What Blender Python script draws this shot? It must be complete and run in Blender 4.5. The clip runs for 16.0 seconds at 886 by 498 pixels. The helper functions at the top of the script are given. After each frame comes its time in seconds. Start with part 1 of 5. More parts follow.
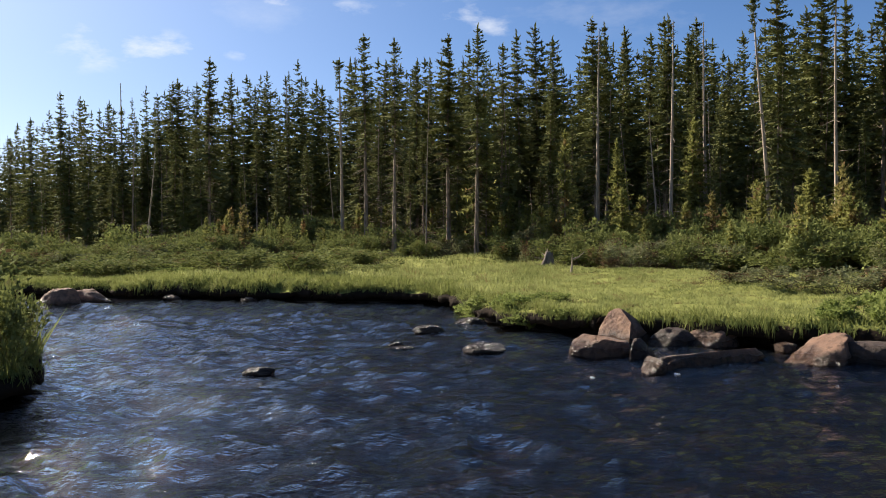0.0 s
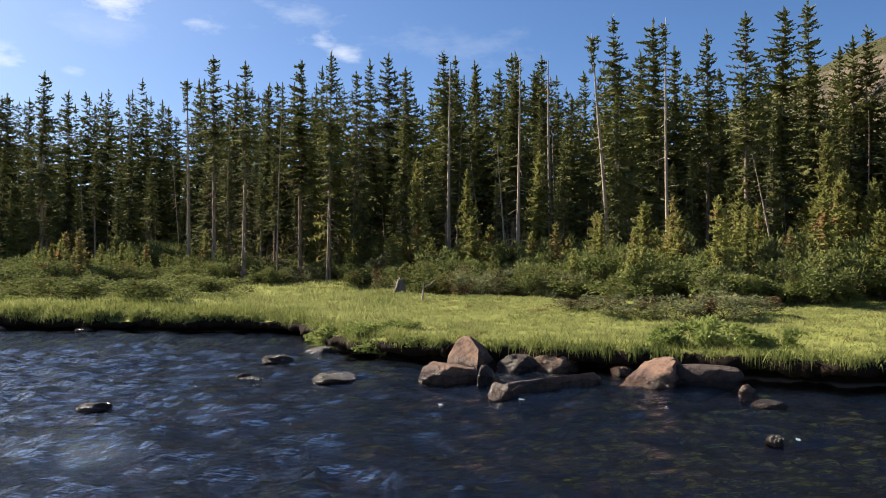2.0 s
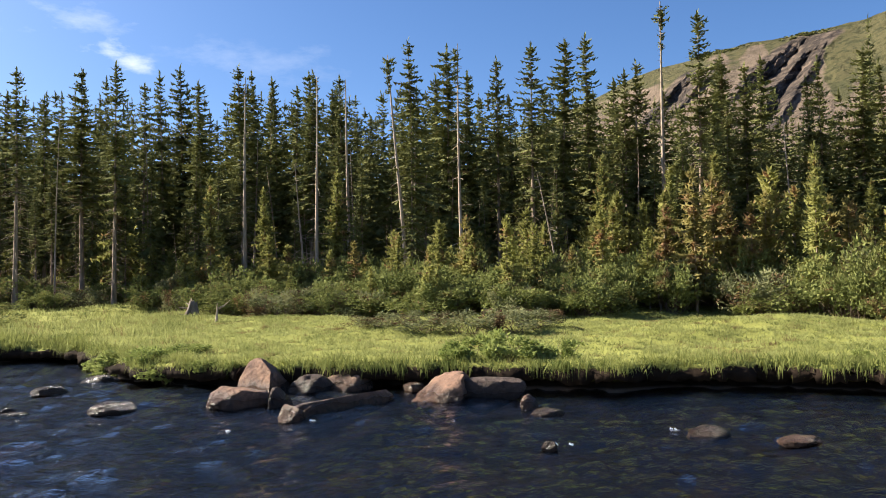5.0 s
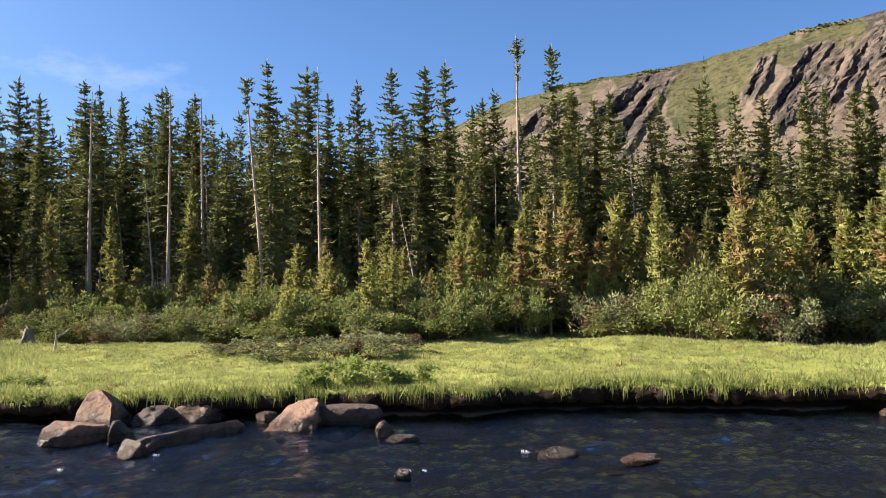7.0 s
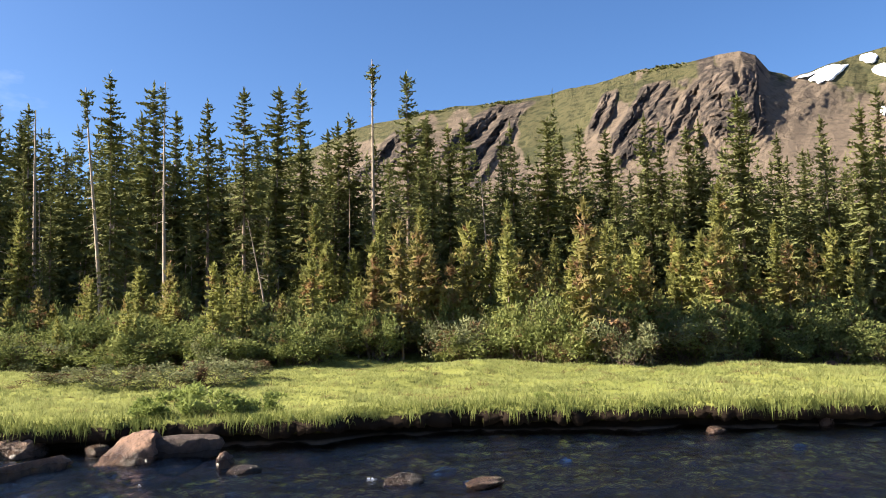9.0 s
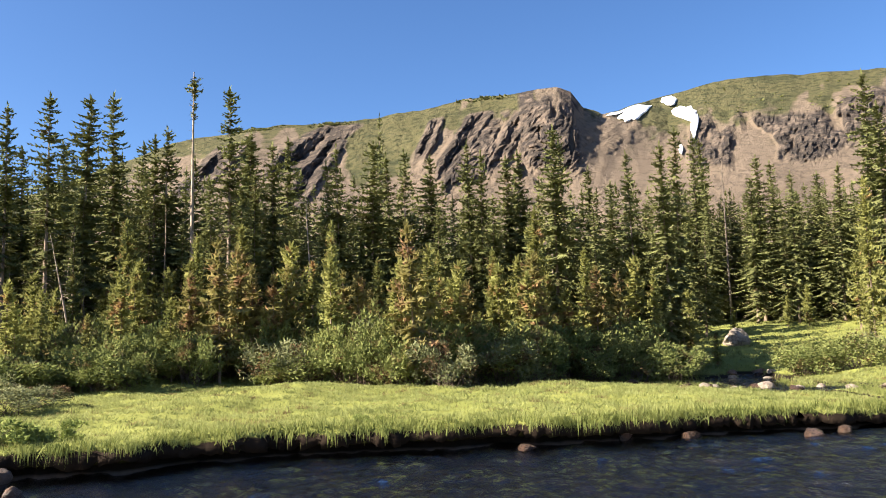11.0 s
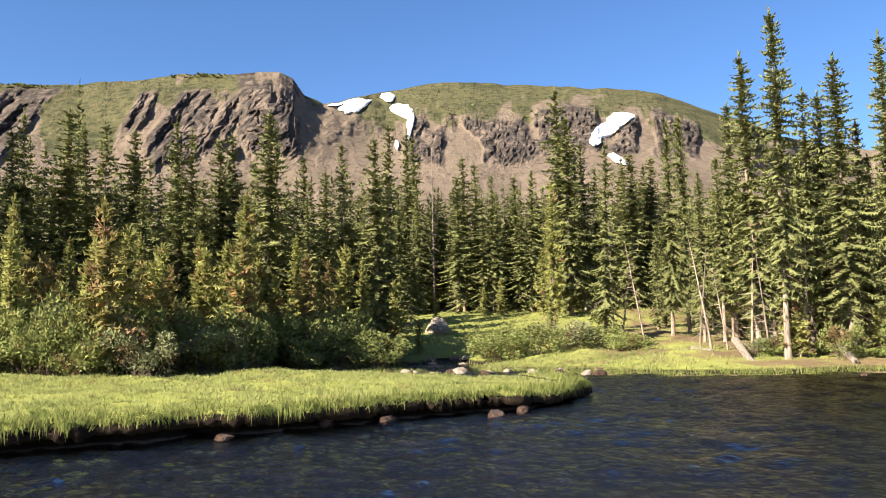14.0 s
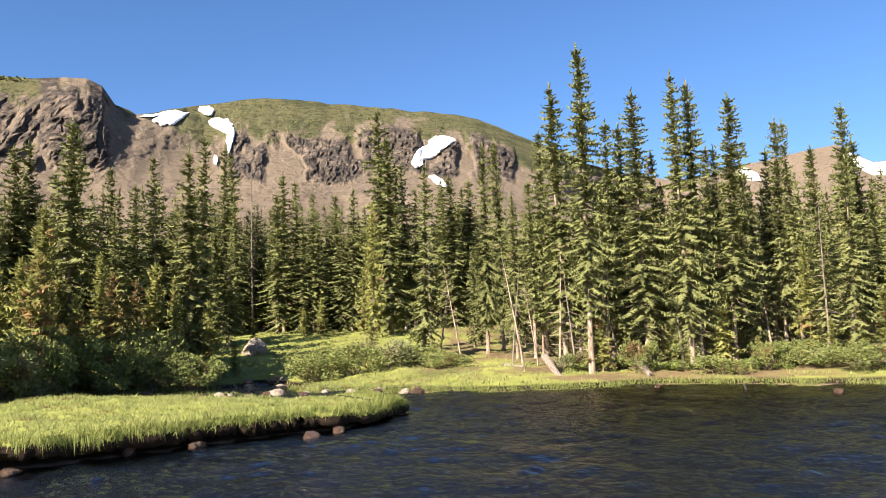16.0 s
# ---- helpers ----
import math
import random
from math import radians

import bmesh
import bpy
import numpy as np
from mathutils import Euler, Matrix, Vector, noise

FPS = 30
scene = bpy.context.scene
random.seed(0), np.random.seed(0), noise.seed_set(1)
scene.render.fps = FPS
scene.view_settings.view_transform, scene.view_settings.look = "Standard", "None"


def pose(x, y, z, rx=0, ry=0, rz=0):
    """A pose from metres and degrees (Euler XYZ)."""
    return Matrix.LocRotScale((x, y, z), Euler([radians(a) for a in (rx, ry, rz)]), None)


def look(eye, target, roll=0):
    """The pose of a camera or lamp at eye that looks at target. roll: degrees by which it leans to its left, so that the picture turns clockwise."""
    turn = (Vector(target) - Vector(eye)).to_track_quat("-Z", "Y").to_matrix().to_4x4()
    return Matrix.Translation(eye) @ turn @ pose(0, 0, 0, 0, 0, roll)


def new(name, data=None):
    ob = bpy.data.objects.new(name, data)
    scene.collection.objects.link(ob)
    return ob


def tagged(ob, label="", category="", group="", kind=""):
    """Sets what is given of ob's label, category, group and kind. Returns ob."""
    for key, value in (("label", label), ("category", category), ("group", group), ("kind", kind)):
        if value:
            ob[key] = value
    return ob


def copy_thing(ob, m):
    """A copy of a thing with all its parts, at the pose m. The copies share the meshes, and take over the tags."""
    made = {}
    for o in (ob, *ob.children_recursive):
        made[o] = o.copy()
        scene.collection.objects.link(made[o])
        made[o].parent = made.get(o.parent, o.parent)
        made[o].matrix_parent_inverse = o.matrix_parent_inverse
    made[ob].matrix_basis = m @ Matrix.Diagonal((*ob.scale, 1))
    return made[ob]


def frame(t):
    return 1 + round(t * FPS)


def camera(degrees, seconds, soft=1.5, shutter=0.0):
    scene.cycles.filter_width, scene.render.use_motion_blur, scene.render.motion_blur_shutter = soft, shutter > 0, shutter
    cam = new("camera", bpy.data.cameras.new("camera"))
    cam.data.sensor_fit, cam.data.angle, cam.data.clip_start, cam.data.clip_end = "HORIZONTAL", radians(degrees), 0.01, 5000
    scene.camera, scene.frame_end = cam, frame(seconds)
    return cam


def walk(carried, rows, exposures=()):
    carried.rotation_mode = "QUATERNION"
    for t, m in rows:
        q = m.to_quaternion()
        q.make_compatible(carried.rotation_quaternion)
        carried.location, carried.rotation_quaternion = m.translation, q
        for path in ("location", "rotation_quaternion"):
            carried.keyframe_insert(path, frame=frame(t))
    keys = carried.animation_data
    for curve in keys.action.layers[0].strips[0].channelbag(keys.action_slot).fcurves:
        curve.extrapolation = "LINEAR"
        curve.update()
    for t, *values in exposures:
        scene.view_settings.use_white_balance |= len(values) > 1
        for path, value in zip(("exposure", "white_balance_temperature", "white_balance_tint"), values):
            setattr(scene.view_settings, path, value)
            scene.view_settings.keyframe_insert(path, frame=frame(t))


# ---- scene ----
cam = camera(56.4, 16.0, soft=0.9)
ROWS = [
    (0.0, 0.000, 0.000, 1.801, 0.00, -0.70, 0.30),
    (0.5, 0.001, -0.005, 1.812, -2.06, -0.11, 0.02),
    (1.0, 0.010, -0.018, 1.816, -5.16, 0.03, -0.24),
    (1.5, 0.013, -0.044, 1.823, -8.17, 0.17, -0.17),
    (2.0, 0.027, -0.083, 1.835, -10.16, 1.12, 0.04),
    (2.5, 0.050, -0.097, 1.839, -11.80, 2.17, 0.33),
    (3.0, 0.072, -0.110, 1.840, -13.50, 2.77, 0.48),
    (3.5, 0.093, -0.138, 1.838, -15.25, 3.01, 0.54),
    (4.0, 0.134, -0.140, 1.850, -17.67, 2.71, 0.67),
    (4.5, 0.173, -0.137, 1.847, -20.60, 2.37, 0.84),
    (5.0, 0.197, -0.138, 1.849, -23.74, 2.24, 1.03),
    (7.5, 0.347, -0.114, 1.869, -35.47, 4.26, 1.40),
    (8.0, 0.389, -0.101, 1.868, -37.78, 4.73, 1.53),
    (8.5, 0.400, -0.110, 1.874, -40.19, 4.99, 1.50),
    (9.0, 0.420, -0.126, 1.872, -43.28, 5.15, 1.44),
    (11.5, 0.485, -0.193, 1.867, -58.27, 6.23, 1.45),
    (12.0, 0.520, -0.206, 1.873, -61.29, 5.89, 1.29),
    (12.5, 0.541, -0.216, 1.872, -64.89, 5.81, 1.45),
    (13.0, 0.522, -0.240, 1.867, -68.70, 5.72, 1.16),
    (13.5, 0.522, -0.271, 1.868, -71.95, 5.45, 0.98),
    (14.0, 0.543, -0.295, 1.858, -75.05, 5.05, 1.19),
    (14.5, 0.544, -0.313, 1.865, -78.52, 4.57, 1.56),
    (15.0, 0.551, -0.329, 1.847, -82.12, 4.83, 1.58),
    (15.5, 0.552, -0.354, 1.854, -84.99, 5.66, 1.55),
    (16.0, 0.539, -0.390, 1.853, -87.31, 6.07, 1.88),
]
walk(cam, [(t, pose(x, y, z, 90 + pitch, roll, yaw)) for t, x, y, z, yaw, pitch, roll in ROWS],
     exposures=[(0.0, 1.36), (5.0, 1.87), (9.0, 2.08), (12.5, 2.18), (16.0, 2.10)])

# ---- world, sun ----
SUN_AZ, SUN_EL = -50.0, 33.0      # degrees clockwise from +y; above the horizon
world = bpy.data.worlds.new("world")
scene.world = world
world.use_nodes = True
wn, wl = world.node_tree.nodes, world.node_tree.links
sky = wn.new("ShaderNodeTexSky")
sky.sky_type, sky.sun_disc = "NISHITA", False
sky.sun_elevation, sky.sun_rotation = radians(SUN_EL), radians(SUN_AZ)
sky.altitude, sky.air_density, sky.dust_density, sky.ozone_density = 2000, 1.0, 4.0, 2.6
wn["Background"].inputs["Strength"].default_value = 0.044
# thin fair-weather clouds in the northern sky
co = wn.new("ShaderNodeTexCoord")
sep = wn.new("ShaderNodeSeparateXYZ")
wl.new(co.outputs["Generated"], sep.inputs[0])


def wmath(op, p, q=0.0):
    m = wn.new("ShaderNodeMath")
    m.operation = op
    for sock, v in zip(m.inputs, (p, q)):
        if hasattr(v, "is_linked"):
            wl.new(v, sock)
        else:
            sock.default_value = v
    return m.outputs[0]


def wnoise(scale, stretch, detail):
    mp = wn.new("ShaderNodeMapping")
    mp.inputs["Scale"].default_value = stretch
    mp.inputs["Location"].default_value = (3.1, 0.7, 1.9)
    wl.new(co.outputs["Generated"], mp.inputs["Vector"])
    t = wn.new("ShaderNodeTexNoise")
    t.inputs["Scale"].default_value, t.inputs["Detail"].default_value, t.inputs["Roughness"].default_value = scale, detail, 0.62
    wl.new(mp.outputs[0], t.inputs["Vector"])
    return t.outputs["Fac"]


# each cloud: degrees clockwise from +y, degrees up, half width and half height in degrees, density
CLOUDS = [(-23.3, 12.1, 1.7, 1.0, 0.62), (-19.1, 12.3, 2.2, 0.8, 0.72), (-13.7, 12.3, 0.9, 0.3, 0.45), (-11.6, 16.5, 2.0, 0.9, 0.80), (-12.1, 14.8, 3.2, 1.5, 0.26),
          (-6.2, 15.7, 1.3, 0.5, 0.45), (1.7, 15.3, 1.9, 0.6, 0.55), (3.3, 14.3, 1.1, 0.5, 0.55), (0.4, 16.8, 3.4, 1.2, 0.24), (8.0, 15.2, 3.5, 0.9, 0.14), (13.1, 15.0, 4.0, 1.2, 0.12)]
az_sky = wmath("MULTIPLY", wmath("ARCTAN2", sep.outputs[0], sep.outputs[1]), 57.2958)
el_sky = wmath("MULTIPLY", wmath("ARCSINE", sep.outputs[2]), 57.2958)
ragged = wmath("MULTIPLY", wmath("SUBTRACT", wnoise(22.0, (1, 1, 2.6), 7), 0.5), 5.0)
drawn = wmath("MULTIPLY", wmath("SUBTRACT", wnoise(7.0, (1.4, 0.8, 3.4), 5), 0.5), 2.6)
thick = None
for caz, cel, half_a, half_e, dens in CLOUDS:
    du = wmath("DIVIDE", wmath("SUBTRACT", az_sky, caz), half_a)
    dv = wmath("DIVIDE", wmath("SUBTRACT", el_sky, cel), half_e)
    gone = wmath("SQRT", wmath("ADD", wmath("MULTIPLY", du, du), wmath("MULTIPLY", dv, dv)))
    body = wmath("ADD", wmath("SUBTRACT", 1.0, gone), wmath("ADD", ragged if half_e < 1.5 else wmath("MULTIPLY", ragged, 0.35), drawn))
    body = wmath("MULTIPLY", wmath("MINIMUM", wmath("MAXIMUM", wmath("MULTIPLY", body, 0.5), 0.0), 1.0), wmath("MULTIPLY", wmath("MINIMUM", wmath("MAXIMUM", wmath("SUBTRACT", 2.0, gone), 0.0), 1.0), dens))
    thick = body if thick is None else wmath("MAXIMUM", thick, body)
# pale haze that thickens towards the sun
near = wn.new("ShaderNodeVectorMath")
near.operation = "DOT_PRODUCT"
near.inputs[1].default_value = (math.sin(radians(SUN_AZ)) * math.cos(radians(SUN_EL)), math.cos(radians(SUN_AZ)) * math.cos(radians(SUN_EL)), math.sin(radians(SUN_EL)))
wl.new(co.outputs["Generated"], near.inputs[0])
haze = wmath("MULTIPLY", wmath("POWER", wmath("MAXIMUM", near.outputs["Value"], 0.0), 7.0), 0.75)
cl = wn.new("ShaderNodeMix")
cl.data_type = "RGBA"
cl.inputs[7].default_value = (9.5, 9.6, 9.9, 1)
wl.new(thick, cl.inputs[0])
hs = wn.new("ShaderNodeHueSaturation")
hs.inputs["Saturation"].default_value = 1.14
wl.new(sky.outputs[0], hs.inputs["Color"])
tint = wn.new("ShaderNodeMix")
tint.data_type, tint.blend_type = "RGBA", "MULTIPLY"
tint.inputs[0].default_value, tint.inputs[7].default_value = 1.0, (0.93, 0.99, 1.12, 1)
wl.new(hs.outputs[0], tint.inputs[6])
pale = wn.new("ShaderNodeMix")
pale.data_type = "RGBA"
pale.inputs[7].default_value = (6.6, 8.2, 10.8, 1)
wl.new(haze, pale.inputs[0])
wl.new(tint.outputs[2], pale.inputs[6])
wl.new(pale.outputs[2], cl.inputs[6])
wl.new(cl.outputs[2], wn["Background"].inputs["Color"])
sun_data = bpy.data.lights.new("sun", "SUN")
sun_data.energy, sun_data.angle, sun_data.color = 5.0, radians(0.53), (1.0, 0.89, 0.75)
sun = new("sun", sun_data)
sun_dir = Vector((math.sin(radians(SUN_AZ)) * math.cos(radians(SUN_EL)),
                  math.cos(radians(SUN_AZ)) * math.cos(radians(SUN_EL)), math.sin(radians(SUN_EL))))
sun.matrix_world = look(sun_dir * 80, (0, 0, 0))


# ---- materials ----
class Nodes:
    """A principled material and a short way to add nodes to it."""

    def __init__(self, name, rough=0.8, spec=0.3):
        self.mat = bpy.data.materials.new(name)
        self.mat.use_nodes = True
        self.n, self.l = self.mat.node_tree.nodes, self.mat.node_tree.links
        self.bsdf, self.out = self.n["Principled BSDF"], self.n["Material Output"]
        self.bsdf.inputs["Roughness"].default_value = rough
        self.bsdf.inputs["Specular IOR Level"].default_value = spec
        self.coord = self.n.new("ShaderNodeTexCoord").outputs["Object"]

    def world_coord(self):
        return self.n.new("ShaderNodeNewGeometry").outputs["Position"]

    def mapped(self, vec, scale):
        m = self.n.new("ShaderNodeMapping")
        m.inputs["Scale"].default_value = scale
        self.l.new(vec, m.inputs["Vector"])
        return m.outputs[0]

    def noise(self, scale, detail=4, vec=None, rough=0.6):
        t = self.n.new("ShaderNodeTexNoise")
        t.inputs["Scale"].default_value, t.inputs["Detail"].default_value = scale, detail
        t.inputs["Roughness"].default_value = rough
        self.l.new(vec or self.coord, t.inputs["Vector"])
        return t.outputs["Fac"]

    def ramp(self, fac, stops):
        r = self.n.new("ShaderNodeValToRGB")
        e = r.color_ramp.elements
        while len(e) < len(stops):
            e.new(0.5)
        for el, (p, c) in zip(e, stops):
            el.position = p
            el.color = (*c, 1) if len(c) == 3 else c
        self.l.new(fac, r.inputs[0])
        return r.outputs[0]

    def mix(self, fac, a, b, mode="MIX"):
        m = self.n.new("ShaderNodeMix")
        m.data_type, m.blend_type = "RGBA", mode
        for sock, v in ((m.inputs[0], fac), (m.inputs[6], a), (m.inputs[7], b)):
            if hasattr(v, "is_linked"):
                self.l.new(v, sock)
            elif isinstance(v, (tuple, list)):
                sock.default_value = (*v, 1)
            else:
                sock.default_value = v
        return m.outputs[2]

    def math(self, op, a, b=0.0):
        m = self.n.new("ShaderNodeMath")
        m.operation = op
        for sock, v in zip(m.inputs, (a, b)):
            if hasattr(v, "is_linked"):
                self.l.new(v, sock)
            else:
                sock.default_value = v
        return m.outputs[0]

    def color(self, c):
        self.l.new(c, self.bsdf.inputs["Base Color"])
        return self

    def bump(self, height, strength=0.5, dist=0.02):
        b = self.n.new("ShaderNodeBump")
        b.inputs["Strength"].default_value, b.inputs["Distance"].default_value = strength, dist
        self.l.new(height, b.inputs["Height"])
        self.l.new(b.outputs[0], self.bsdf.inputs["Normal"])
        return b.outputs[0]


def leafy(name, dark, light, red=None, red_amount=0.0, through_light=0.25, patch=0.9):
    """Needles or leaves: colour varies from plant to plant, from clump to clump and along the height."""
    m = Nodes(name, 0.9, 0.04)
    info = m.n.new("ShaderNodeObjectInfo").outputs["Random"]
    isl = m.n.new("ShaderNodeNewGeometry").outputs["Random Per Island"]
    big = m.ramp(m.noise(patch, 4, m.world_coord()), [(0.32, (0, 0, 0)), (0.68, (1, 1, 1))])
    f = m.math("ADD", m.math("MULTIPLY", isl, 0.36), m.math("MULTIPLY", big, 0.64))
    c = m.mix(f, dark, light)
    c = m.mix(m.math("MULTIPLY", info, 0.5), c, tuple(0.5 * v for v in light))
    if red:
        patch = m.noise(1.3, 2, m.world_coord())
        f2 = m.ramp(patch, [(0.62 - 0.35 * red_amount, (0, 0, 0)), (0.72 - 0.3 * red_amount, (1, 1, 1))])
        c = m.mix(f2, c, m.mix(isl, red, tuple(0.45 * v for v in red)))
    m.color(c)
    t = m.n.new("ShaderNodeBsdfTranslucent")
    m.l.new(c, t.inputs["Color"])
    s = m.n.new("ShaderNodeMixShader")
    s.inputs[0].default_value = through_light
    m.l.new(m.bsdf.outputs[0], s.inputs[1])
    m.l.new(t.outputs[0], s.inputs[2])
    m.l.new(s.outputs[0], m.out.inputs["Surface"])
    return m.mat


def bark(name, dark, light, rough=0.9):
    m = Nodes(name, rough, 0.2)
    v = m.mapped(m.coord, (14, 14, 2.2))
    f = m.noise(1.0, 6, v)
    big = m.noise(0.7, 3)
    c = m.mix(m.ramp(f, [(0.35, (0, 0, 0)), (0.65, (1, 1, 1))]), dark, light)
    c = m.mix(m.math("MULTIPLY", big, 0.6), c, tuple(0.6 * x for x in dark))
    m.color(c)
    m.bump(f, 0.6, 0.02)
    return m.mat


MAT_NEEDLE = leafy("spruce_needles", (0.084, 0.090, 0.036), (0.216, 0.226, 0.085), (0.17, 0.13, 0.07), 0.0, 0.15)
# young yellow-green needles, brightened further to paint in sunlight at the forest edge
MAT_NEEDLE_YOUNG_LIT = leafy("young_spruce_needles_lit", (0.13, 0.145, 0.045), (0.36, 0.35, 0.115), (0.38, 0.23, 0.11), 0.12, 0.40)
MAT_NEEDLE_RED = leafy("dying_spruce_needles", (0.13, 0.125, 0.042), (0.34, 0.29, 0.11), (0.36, 0.22, 0.12), 0.25, 0.4)
MAT_LEAF = leafy("willow_leaves", (0.060, 0.085, 0.026), (0.270, 0.290, 0.098), (0.19, 0.125, 0.06), 0.12)
MAT_HERB = leafy("waterside_leaves", (0.10, 0.14, 0.032), (0.33, 0.37, 0.12), None, 0, 0.35)
MAT_LEAF_GREY = leafy("grey_willow_leaves", (0.090, 0.110, 0.048), (0.27, 0.275, 0.14), (0.14, 0.09, 0.05), 0.35)
MAT_GRASS = leafy("meadow_grass", (0.125, 0.150, 0.048), (0.38, 0.395, 0.150), (0.25, 0.20, 0.09), 0.14, 0.42, patch=0.6)
MAT_SEDGE = leafy("bank_sedge", (0.075, 0.105, 0.026), (0.31, 0.33, 0.105), None, 0, 0.4)
MAT_BARK = bark("spruce_bark", (0.13, 0.094, 0.066), (0.44, 0.34, 0.26))
MAT_DEAD = bark("weathered_wood", (0.22, 0.17, 0.125), (0.52, 0.42, 0.33))
MAT_LOG = bark("old_log_wood", (0.10, 0.08, 0.062), (0.27, 0.22, 0.175))
MAT_STEM = bark("shrub_stems", (0.08, 0.055, 0.04), (0.20, 0.15, 0.11))


def granite(name, base, pale, damp_shade=1.0):
    m = Nodes(name, 0.82, 0.3)
    big, mid, fine = m.noise(1.6, 4), m.noise(9, 6), m.noise(70, 3)
    c = m.mix(m.ramp(big, [(0.35, (0, 0, 0)), (0.68, (1, 1, 1))]), base, pale)
    c = m.mix(m.ramp(mid, [(0.47, (0, 0, 0)), (0.64, (0.65, 0.65, 0.65))]), c, tuple(0.3 * v for v in base))
    c = m.mix(m.math("MULTIPLY", fine, 0.45), c, (0.14, 0.11, 0.10))
    # low parts darkened: wetness, plus the shade of the rock fronts put into the colour
    zed = m.n.new("ShaderNodeSeparateXYZ")
    m.l.new(m.world_coord(), zed.inputs[0])
    wet_shade = m.ramp(m.math("ADD", zed.outputs[2], m.math("MULTIPLY", m.math("SUBTRACT", big, 0.5), 0.25)), [(0.12, (1, 1, 1)), (0.24, (0, 0, 0))])
    wet_shade = m.mix(damp_shade, (0, 0, 0), wet_shade)
    c = m.mix(wet_shade, c, m.mix(0.72, c, (0.02, 0.014, 0.01)))
    m.color(c)
    m.l.new(m.mix(wet_shade, (0.82, 0.82, 0.82), (0.25, 0.25, 0.25)), m.bsdf.inputs["Roughness"])
    m.bump(m.math("ADD", mid, m.math("MULTIPLY", fine, 0.3)), 1.0, 0.16)
    return m.mat


MAT_ROCK = granite("pink_granite", (0.19, 0.105, 0.068), (0.46, 0.265, 0.165))
# dark granite: wet stone, with the shade of turned-away faces painted in
MAT_ROCK_WET_SHADED = granite("wet_shaded_granite", (0.050, 0.032, 0.025), (0.125, 0.082, 0.060))
MAT_ROCK_PALE = granite("pale_granite", (0.36, 0.29, 0.215), (0.53, 0.445, 0.35), 0.15)


def ground_material():
    """Earth and turf: bare dark soil, blackened for the undercut's shade, where it is steep or low, turf elsewhere,
    brown litter under the trees.
    """
    m = Nodes("earth_and_turf", 0.95, 0.1)
    pos = m.world_coord()
    geo = m.n.new("ShaderNodeNewGeometry")
    sep = m.n.new("ShaderNodeSeparateXYZ")
    m.l.new(geo.outputs["Normal"], sep.inputs[0])
    zed = m.n.new("ShaderNodeSeparateXYZ")
    m.l.new(pos, zed.inputs[0])
    a, b = m.noise(0.35, 4, pos), m.noise(3.5, 5, pos)
    turf = m.mix(a, (0.11, 0.14, 0.028), (0.31, 0.32, 0.08))
    turf = m.mix(m.math("MULTIPLY", b, 0.6), turf, (0.11, 0.10, 0.035))
    # dark wet peat, taken near black to paint in the shade under the turf
    shaded_soil = m.mix(b, (0.008, 0.006, 0.004), (0.026, 0.017, 0.011))
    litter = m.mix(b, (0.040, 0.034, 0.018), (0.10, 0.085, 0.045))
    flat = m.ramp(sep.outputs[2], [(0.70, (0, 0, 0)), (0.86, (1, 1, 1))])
    c = m.mix(flat, shaded_soil, turf)
    high = m.math("ADD", zed.outputs[2], m.math("MULTIPLY", a, 1.2))
    c = m.mix(m.ramp(m.math("MULTIPLY", high, 0.2), [(0.60, (0, 0, 0)), (0.80, (1, 1, 1))]), c, litter)
    lit = m.n.new("ShaderNodeAttribute")
    lit.attribute_name = "litter"
    c = m.mix(lit.outputs["Fac"], c, m.mix(b, (0.065, 0.048, 0.026), (0.19, 0.135, 0.07)))
    low = m.ramp(m.math("ADD", m.math("MULTIPLY", zed.outputs[2], 1.0), 0.5), [(0.50, (1, 1, 1)), (0.54, (0, 0, 0))])
    # muddy ledge at the waterline, blackened likewise as shade of the overhang
    mud_shade = m.ramp(m.math("ADD", zed.outputs[2], 0.5), [(0.62, (1, 1, 1)), (0.68, (0, 0, 0))])
    c = m.mix(mud_shade, c, shaded_soil)
    bed = m.mix(m.noise(2.2, 4, pos), (0.050, 0.036, 0.028), (0.20, 0.135, 0.095))
    c = m.mix(low, c, bed)
    m.color(c)
    m.bump(b, 0.7, 0.08)
    return m.mat


def water_material():
    """Clear brown stream water: a mirror by Fresnel over the tinted view of the bed."""
    m = Nodes("stream_water", 0.05)
    pos = m.world_coord()
    n1 = m.math("ADD", m.noise(5.0, 4, m.mapped(pos, (1.0, 1.3, 1.0))), m.math("MULTIPLY", m.noise(14.0, 3, m.mapped(pos, (1.0, 1.5, 1.0))), 0.4))
    b = m.n.new("ShaderNodeBump")
    b.inputs["Strength"].default_value, b.inputs["Distance"].default_value = 0.9, 0.070
    m.l.new(n1, b.inputs["Height"])
    fr = m.n.new("ShaderNodeFresnel")
    fr.inputs["IOR"].default_value = 1.60
    m.l.new(b.outputs[0], fr.inputs["Normal"])
    gl = m.n.new("ShaderNodeBsdfGlossy")
    gl.inputs["Roughness"].default_value = 0.04
    m.l.new(b.outputs[0], gl.inputs["Normal"])
    tr = m.n.new("ShaderNodeBsdfTransparent")
    tr.inputs["Color"].default_value = (0.42, 0.375, 0.35, 1)
    mx = m.n.new("ShaderNodeMixShader")
    m.l.new(fr.outputs[0], mx.inputs[0])
    m.l.new(tr.outputs[0], mx.inputs[1])
    m.l.new(gl.outputs[0], mx.inputs[2])
    m.l.new(mx.outputs[0], m.out.inputs["Surface"])
    return m.mat


